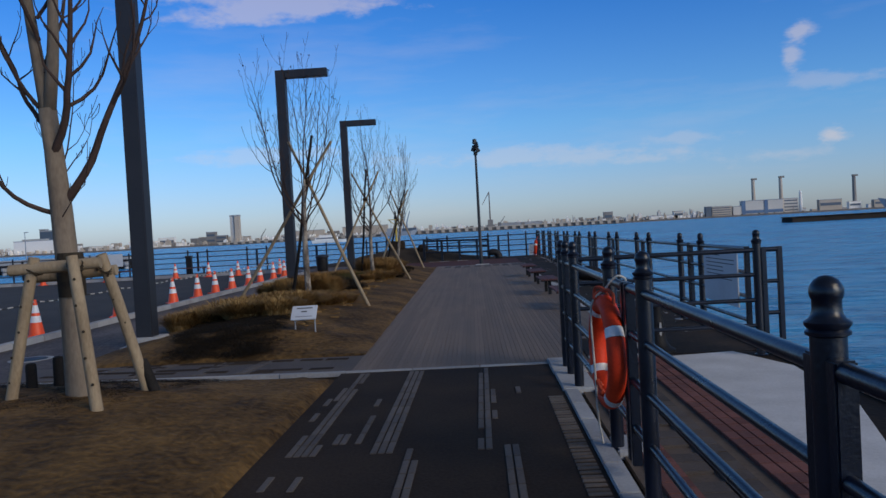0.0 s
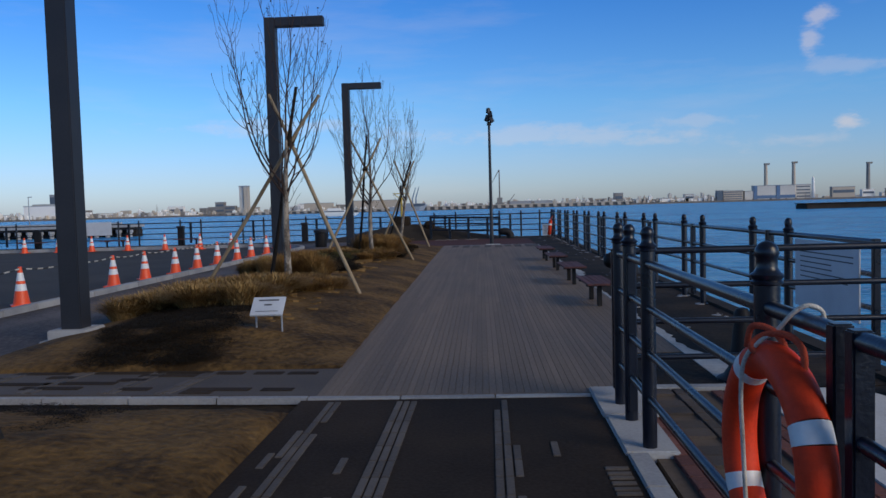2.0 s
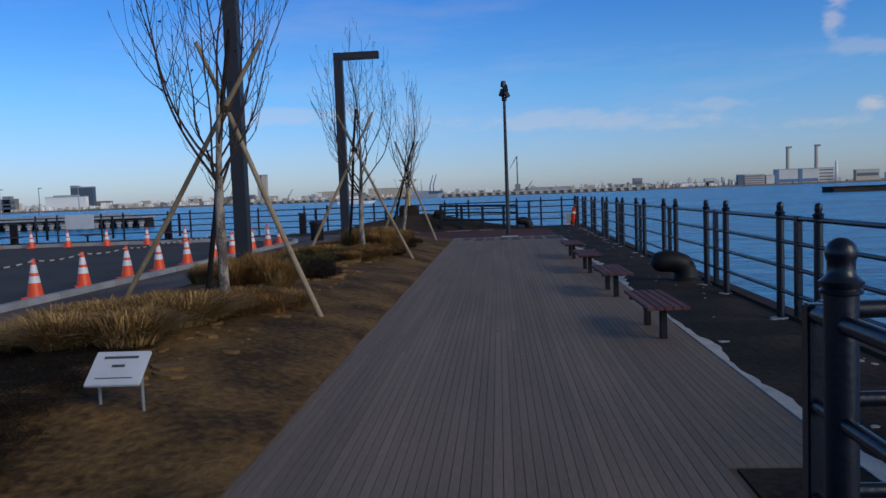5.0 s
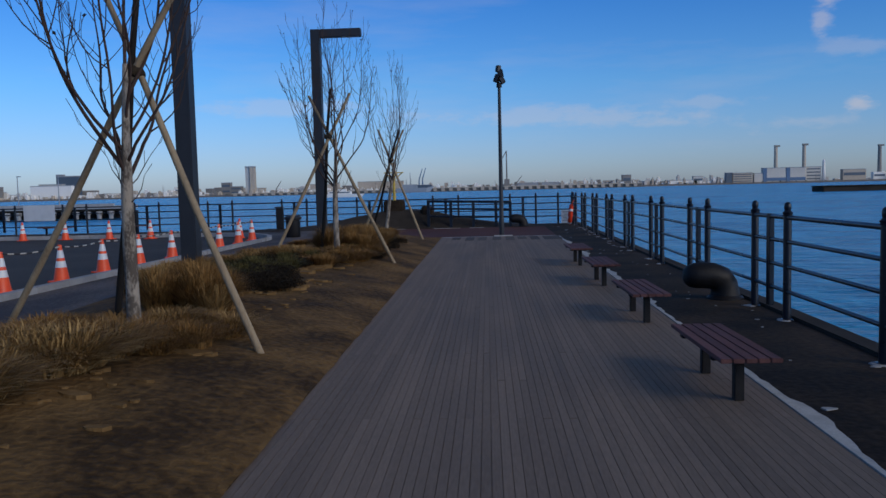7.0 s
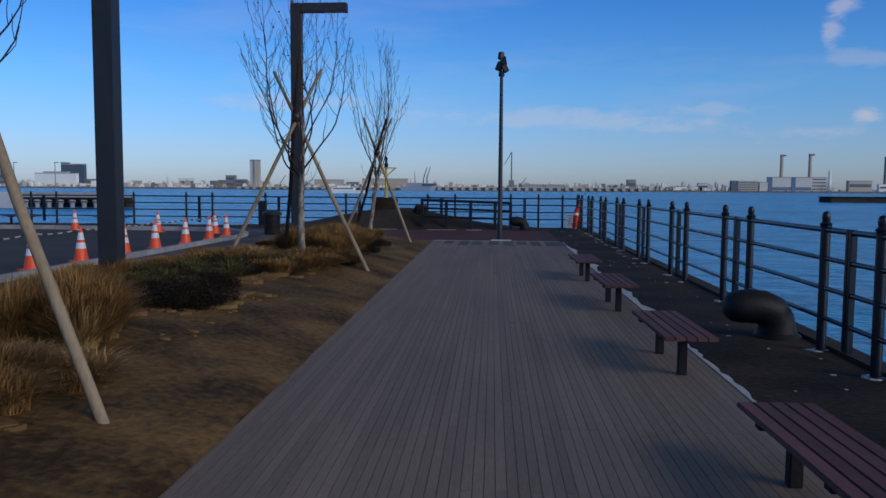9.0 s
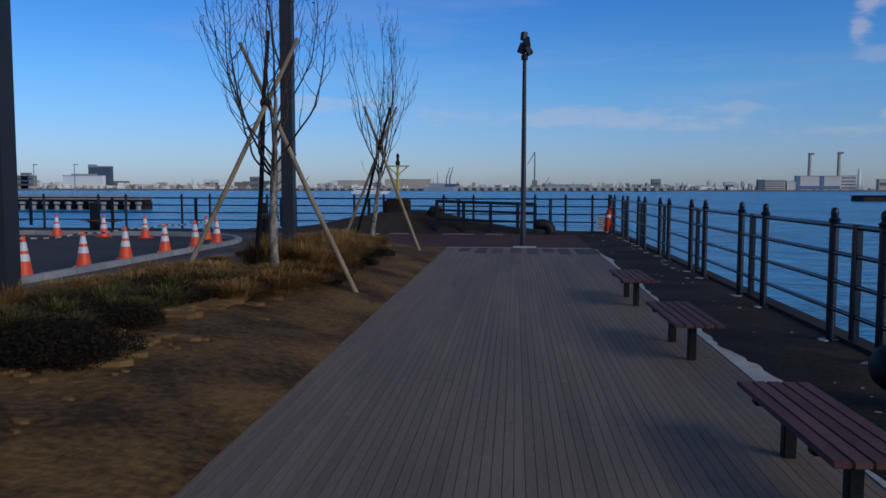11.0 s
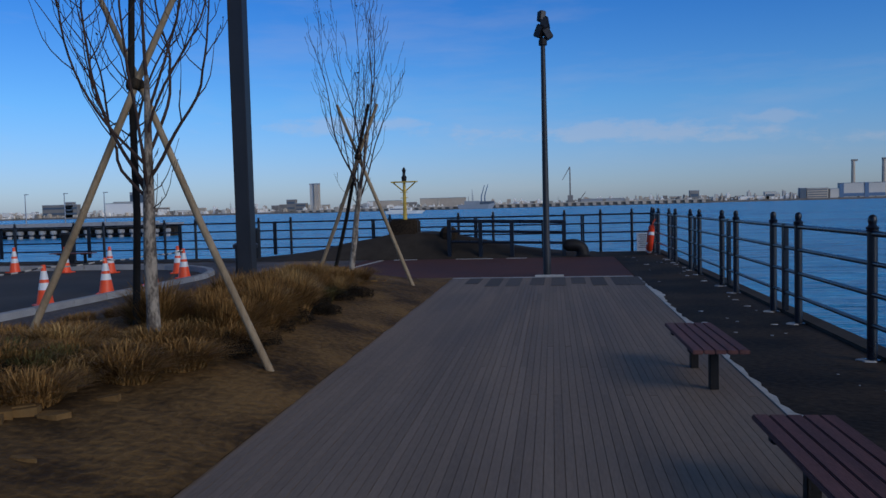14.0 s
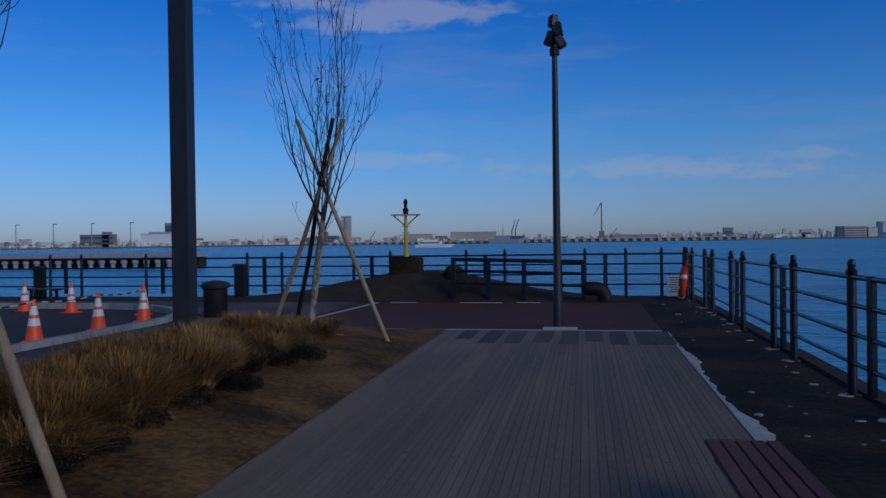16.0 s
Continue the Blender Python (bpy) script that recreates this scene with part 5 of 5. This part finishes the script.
frng = random.Random(12)
PALE = (M_FAR_WHITE, M_FAR_WHITE, M_FAR_BEIGE, M_FAR_WHITE, M_FAR_HALL, M_FAR_GREY, M_FAR_BEIGE)


def skyline(x0, x1, w0, w1, h0, h1, near, far, gap, mats, label, single=True):
    """A row of buildings; the small ones, too many to count, are joined by colour."""
    x = x0
    heaps = {m.name: (m, EMPTY()) for m in mats}
    while x < x1:
        w = frng.uniform(w0, w1)
        h = h0 + (h1 - h0) * frng.random() ** 1.8
        y = YF + frng.uniform(near, far)
        mat = frng.choice(mats)
        if single:
            far_building(x, w, h, mat, frng.choice((M_FAR_ROOF, M_FAR_WHITE, M_FAR_BEIGE)), y=y, depth=12, bands=frng.choice((0, 0, 1)), label=label, z0=1.0)
        else:
            xx = x * y / YF
            box(heaps[mat.name][1], xx - w / 2, xx + w / 2, y, y + 10, 0.5, 1 + h)
            if frng.random() < 0.4:
                box(heaps[mat.name][1], xx - w / 5, xx + w / 6, y + 2, y + 8, 1 + h, 1 + h + frng.uniform(1, 4))
        x += w * frng.uniform(*gap)
    if not single:
        heap = thing("far_sheds", label, "sheds", kind="stuff")
        for m, b in heaps.values():
            part("shed_wall", b, m, heap)


# a deep, low, broken band of sheds and plants; lower and paler to the right of the crane
skyline(-1500, -230, 12, 46, 9, 25, 120, 300, (0.8, 1.5), (M_FAR_GREY, M_FAR_BEIGE, M_FAR_HALL, M_FAR_WHITE, M_FAR_WHITE), "pale industrial building on the far shore")
skyline(-230, 520, 8, 34, 7, 15, 90, 280, (0.8, 1.5), PALE, "low pale warehouse on the far shore")
skyline(720, 1600, 8, 40, 4, 18, 20, 200, (0.8, 1.8), PALE, "pale industrial building on the far shore")
skyline(-1500, -230, 2, 13, 5, 18, 40, 110, (0.6, 1.4), PALE, "crowd of small pale works buildings along the far shore", False)
skyline(-1500, 520, 2, 9, 3, 11, 3, 30, (0.8, 1.6), PALE, "crowd of low pale sheds along the far quay", False)
skyline(-150, 520, 2, 10, 6, 19, 40, 90, (0.7, 1.6), (M_FAR_BEIGE, M_FAR_WHITE, M_FAR_WHITE, M_FAR_GREY, M_FAR_HALL), "crowd of small pale works buildings behind the jetty", False)
for k in range(26):
    bx = frng.uniform(-1700, 1500)
    tw = thing("lattice_tower", "thin distant mast on the far shore", "mast", pose(bx, YF + 30, 1), group="thin masts on the far shore")
    bm = EMPTY()
    tube(bm, [(0, 0, 0), (0, 0, frng.uniform(12, 30))], [0.6, 0.3], 5)
    part("shaft", bm, M_FAR_GREY, tw)
bm = EMPTY()
for k in range(150):
    cxw, cyw, hw = frng.uniform(-1700, 1700), YF + frng.uniform(1, 14), frng.uniform(1.2, 3.2)
    lathe(bm, [(hw * 0.7, 0), (hw * 1.1, hw * 0.35), (hw * 0.75, hw * 0.8), (hw * 0.2, hw)], 6, (cxw, cyw, 0.5))
woods = thing("far_trees", "low dark tree clumps along the far quay", "trees", kind="stuff")
part("clump", bm, M_FAR_TREE, woods)
far_building(-565, 11, 64, M_FAR_BEIGE, bands=0, label="tall beige tower block on the far shore")
far_building(-576, 10, 64, M_FAR_HALL, y=YF + 24, label="paler half of the tower block")
far_building(-604, 26, 20, M_FAR_GREY, bands=2)
far_building(-628, 22, 29, M_FAR_GREY, bands=2, label="grey stepped block on the far shore")
far_building(-1052, 102, 32, M_FAR_WHITE, bands=0, label="long white factory on the far shore")
far_building(-1052, 60, 36, M_FAR_HALL, y=YF + 60, label="upper storey of the white factory")
far_building(-1009, 58, 56, M_FAR_DARK, y=YF + 120, label="dark blue office block on the far shore")
far_building(-1030, 16, 60, M_FAR_DARK, y=YF + 128, label="plant room of the dark office block")
far_building(-1225, 96, 32, M_FAR_GREY, bands=2, label="grey stepped hall on the far shore")
far_building(-1200, 20, 38, M_FAR_GREY, bands=1)
far_building(-265, 110, 24, M_FAR_BEIGE, y=YF + 70, label="long beige factory hall on the far shore")
far_building(-395, 70, 21, M_FAR_BEIGE, y=YF + 60, label="long beige factory hall on the far shore")
far_building(96, 96, 12, M_FAR_ROOF, y=YF + 10, depth=40, label="long grey shed behind the jetty")
far_building(548, 45, 22, M_FAR_BEIGE, bands=4, label="banded apartment block on the far shore")
far_building(520, 14, 23, M_FAR_DARK, label="dark block beside the power station")
far_building(585, 22, 20, M_FAR_HALL)
for hx, hw in ((618, 50), (664, 42)):
    hall = far_building(hx, hw, 31, M_FAR_HALL, label="pale power station hall with a blue end band")
    for x0, x1, z0, z1 in ((-hw / 2, -hw / 2 + 8, 0, 32), (-hw / 2 + 8.1, hw / 2, 3, 10)):
        bm = EMPTY()
        box(bm, x0, x1, -1.2, -0.6, z0, z1)
        part("blue_band", bm, M_FAR_BLUE, hall, "blue cladding band")
far_building(702, 34, 32, M_FAR_HALL, bands=4, y=YF + 60, label="grey banded plant building on the far shore")
far_building(790, 50, 24, M_FAR_BEIGE, bands=1)
far_building(940, 110, 18, M_FAR_BEIGE, bands=1)
far_building(294, 20, 24, M_FAR_GREY, bands=1, label="grey works tower on the far shore")
far_building(452, 22, 17, M_FAR_HALL, bands=1, label="pale silver tank hall on the far shore")
far_building(420, 60, 9, M_FAR_WHITE, label="long white building on the far shore")
for cxx, h in ((641, 86), (704, 88), (871, 82)):
    c = thing("chimney", "tall pale concrete chimney with a dark head", "chimney", pose(cxx, YF + 60, 0), group="power station chimneys")
    bm = EMPTY()
    lathe(bm, [(4.8, 0), (3.8, h - 6)], 12)
    part("shaft", bm, M_FAR_BEIGE if h > 83 else M_FAR_GREY, c, smooth="edges")
    bm = EMPTY()
    box(bm, -3.5, 8.5, -3, 3, h - 5.5, h - 1.5)
    box(bm, -3, 3, -2.5, 2.5, h - 10, h - 5.6)
    part("head", bm, M_FAR_GREY, c)
c = thing("chimney", "slim white chimney on the far shore", "chimney", pose(748, YF + 60, 0))
bm = EMPTY()
lathe(bm, [(4.6, 0), (3.2, 36), (2.8, 46), (0.8, 51)], 10)
part("shaft", bm, M_FAR_WHITE, c)


def crane(x, h, jib, lean, mat, label):
    t = thing("harbour_crane", label, "crane", pose(x, YF + 5, 1))
    bm = EMPTY()
    tube(bm, [(0, 0, 0), (0, 0, h)], [2.0, 1.2], 6)
    part("tower", bm, mat, t)
    bm = EMPTY()
    tube(bm, [(0, 0, h), (jib, 0, h + lean)], [1.3, 0.7], 6)
    part("jib", bm, mat, t)
    bm = EMPTY()
    box(bm, -6, 6, -3, 3, 0, h * 0.25)
    part("base", bm, mat, t)


crane(25, 85, -17, -29, M_FAR_GREY, "tall thin grey crane with a drooping jib")
crane(-168, 26, 8, 26, M_FAR_BLUE, "blue harbour crane beside the sheds")
crane(-176, 24, 8, 26, M_FAR_BLUE, "blue harbour crane beside the sheds")
far_building(-165, 36, 13, M_FAR_DARK, y=YF + 2, bands=0, label="dark low works under the blue cranes")
crane(44, 8, 15, 20, M_FAR_GREY, "small grey crane on the jetty")
crane(-510, 12, 12, 18, M_FAR_GREY, "small dark crane on the far shore")
# long jetty on piles before the shore
for jx0, jx1, top in ((-150, 300, 6.4), (-560, -200, 4.6)):
    jt = thing("jetty", "long low jetty on pale pile caps across the water", "jetty")
    bm = EMPTY()
    box(bm, jx0, jx1, 1640, 1650, top - 1.8, top)
    part("deck", bm, M_FAR_BEIGE, jt)
    # added dark fill paints the shade between the pile caps, lightened for haze
    bm = EMPTY()
    box(bm, jx0 + 1, jx1 - 1, 1644, 1649, SEA - 1, top - 1.85)
    part("shade_fill", bm, M_FAR_SHADE, jt, "dark fill standing for the shade under the deck")
    for k in range(int((jx1 - jx0) / 16.5)):
        bm = EMPTY()
        box(bm, jx0 + 3 + 16.5 * k, jx0 + 10 + 16.5 * k, 1640.5, 1643.9, SEA + 1.2, top - 1.85)
        part("pile_cap", bm, M_FAR_BEIGE, jt)
# grey ship at the jetty and a white excursion boat
shp = thing("ship", "grey ship moored by the far shore", "ship", pose(-170, 1600, SEA))
bm = EMPTY()
lo = [bm.verts.new((x, y, 0)) for x, y in ((-32, -5), (28, -5), (36, 0), (28, 5), (-32, 5))]
hi = [bm.verts.new((x, y, 9 + (3 if x > 30 else 0))) for x, y in ((-34, -6), (30, -6), (44, 0), (30, 6), (-34, 6))]
bm.faces.new(hi)
bm.faces.new(lo[::-1])
for i in range(5):
    bm.faces.new((lo[i], lo[(i + 1) % 5], hi[(i + 1) % 5], hi[i]))
part("hull", bm, M_SHIP, shp)
bm = EMPTY()
box(bm, -20, 10, -4, 4, 9, 16)
part("superstructure", bm, M_SHIP, shp)
for mx, mh in ((-4, 40), (-12, 26)):
    bm = EMPTY()
    tube(bm, [(mx, 0, 14), (mx, 0, mh)], [0.9, 0.4], 6)
    part("mast", bm, M_SHIP, shp)
copy_thing(shp, pose(392, 700, SEA, 0, 0, 180))
bt = thing("boat", "white excursion boat far out on the water", "boat", pose(-120, 620, SEA))
bm = EMPTY()
lo = [bm.verts.new((x, y, 0)) for x, y in ((-14, -2.5), (10, -2.5), (14, 0), (10, 2.5), (-14, 2.5))]
hi = [bm.verts.new((x, y, 2.4)) for x, y in ((-14.5, -3), (11, -3), (17, 0), (11, 3), (-14.5, 3))]
bm.faces.new(hi)
bm.faces.new(lo[::-1])
for i in range(5):
    bm.faces.new((lo[i], lo[(i + 1) % 5], hi[(i + 1) % 5], hi[i]))
part("hull", bm, M_FAR_WHITE, bt)
bm = EMPTY()
box(bm, -12, 6, -2.3, 2.3, 2.4, 4.6)
box(bm, -8, 2, -2, 2, 4.6, 6.2)
cab = part("cabin", bm, M_FAR_WHITE, bt)
bm = EMPTY()
box(bm, -11, 5, -2.4, -2.31, 3.2, 4.1)
part("window_band", bm, M_FAR_DARK, cab)

# pier on piles to the left, with lamps
lp = thing("pier", "dark concrete pier on piles with pale lamps", "pier")
bm = EMPTY()
box(bm, -160, -70, 150, 156, -0.42, 0.15)
part("deck", bm, M_KERB, lp)
bm = EMPTY()
box(bm, -160, -70.4, 150.5, 155.5, -0.85, -0.425)
part("beam", bm, M_QUAY, lp)
bm = EMPTY()
box(bm, -160, -72, 150.2, 150.6, 0.15, 0.55)
part("parapet", bm, M_KERB, lp)
for k in range(40):
    bm = EMPTY()
    lathe(bm, [(0.42, SEA - 1), (0.42, -1.55), (0.62, -1.45), (0.62, -0.95), (0.5, -0.86)], 8, (-159.5 + 2.28 * k, 150.75, 0))
    part("pile_head", bm, M_KERB, lp, smooth="edges")
    bm = EMPTY()
    box(bm, -159.9 + 2.28 * k, -159.1 + 2.28 * k, 152.5, 155.4, SEA - 1, -0.855)
    part("pile", bm, M_QUAY, lp)
for k in range(5):
    lm = thing("pier_lamp", "slim grey lamp post on the pier", "lamp post", pose(-116 + 8.1 * k, 152, 0.15), group="pier lamps")
    bm = EMPTY()
    tube(bm, [(0, 0, 0), (0, 0, 5.9)], [0.12, 0.08], 6)
    part("pole", bm, M_STEEL, lm)
    bm = EMPTY()
    box(bm, -0.1, 0.7, -0.12, 0.12, 5.85, 6.0)
    part("head", bm, M_STEEL, lm)
# breakwater to the right
bw = thing("breakwater", "low dark breakwater wall in the harbour", "breakwater")
bm = EMPTY()
box(bm, 114, 420, 290, 300, SEA - 2, -0.55, 0.3)
part("wall", bm, M_QUAY, bw)
bm = EMPTY()
box(bm, 113.5, 420, 289.6, 300, -0.55, -0.25, 0.1)
part("cap", bm, M_CONCRETE, bw)


# ---------- brick paving behind the railing ----------
bm = EMPTY()
box(bm, -0.047, 0.047, -0.097, 0.097, -0.03, 0.012, 0.004)
RB = mesh_of("brick", bm, M_REDBRICK)
bm = EMPTY()
box(bm, -0.097, 0.097, -0.097, 0.097, -0.03, 0.010, 0.004)
BB = mesh_of("brick", bm, M_BROWNBRICK)
for k in range(32):
    yy = 0.9 + 0.2 * k
    for cx in (2.07, 1.97, 1.87):
        piece("brick", RB, quay_paving, pose(cx, yy, -0.01))
    for cx in (1.62, 1.41) if k % 3 else (1.62,):
        piece("brick", BB, quay_paving, pose(cx, yy + 0.1, -0.012))
    piece("brick", RB, quay_paving, pose(1.27, yy, -0.01))
    piece("brick", RB, quay_paving, pose(1.17, yy + 0.1, -0.01))

# ---------- boardwalk ----------
deck = tagged(polygon_slab("boardwalk", [(deck_left(7.16), 7.16), (deck_right(7.16) - 0.68, 7.16), (deck_right(7.16) - 0.68, 8.9), (deck_right(8.9) + 0.01, 8.9), (deck_right(33.27) + 0.01, 33.27), (deck_left(33.27), 33.27)], -0.008, M_JOINT, 0.045),
              "grey-brown boardwalk of long narrow boards", "boardwalk", kind="structure")
NB, NR = 59, 5
rows = [7.17 + (33.26 - 7.17) * k / NR for k in range(NR + 1)]
for i in range(NB):
    shift = (0.0, 1.1, 2.2)[i % 3]
    for k in range(NR):
        y0 = rows[k] + (shift if k else 0)
        y1 = rows[k + 1] + (shift if k < NR - 1 else 0)
        ym = (y0 + y1) / 2

        def bx(f, y):
            return deck_left(y) + (deck_right(y) - deck_left(y)) * f
        if bx(i / NB, y0) > 1.28 and y0 < 8.9:
            y0 = 8.92
        b = EMPTY()
        z = 0.003 + 0.002 * ((i * 7 + k * 3) % 5) / 5
        f0, f1 = i / NB, (i + 1) / NB
        q = [(bx(f0, y0) + 0.0017, y0 + 0.002), (bx(f1, y0) - 0.0017, y0 + 0.002), (bx(f1, y1) - 0.0017, y1 - 0.002), (bx(f0, y1) + 0.0017, y1 - 0.002)]
        hi = [b.verts.new((x, y, z)) for x, y in q]
        lo = [b.verts.new((x, y, -0.02)) for x, y in q]
        b.faces.new(hi)
        for e in range(4):
            b.faces.new((lo[e], lo[(e + 1) % 4], hi[(e + 1) % 4], hi[e]))
        part("board", b, M_BOARD, deck)

# dark plates let into the far end of the boards
bm = EMPTY()
box(bm, -0.14, 0.14, -0.85, 0.85, -0.01, 0.0095, 0.003)
plate = mesh_of("inlay_plate", bm, M_TILE_MID)
for px, ln in ((-1.4, 0.7), (-0.95, 1.0), (-0.55, 1.0), (-0.08, 0.9), (0.34, 1.0), (0.73, 0.8), (1.13, 1.0), (1.55, 1.0), (1.84, 1.0)):
    piece("inlay_plate", plate, deck, pose(px, 33.2 - 0.85 * ln, 0) @ Matrix.Diagonal((1, ln, 1, 1)))
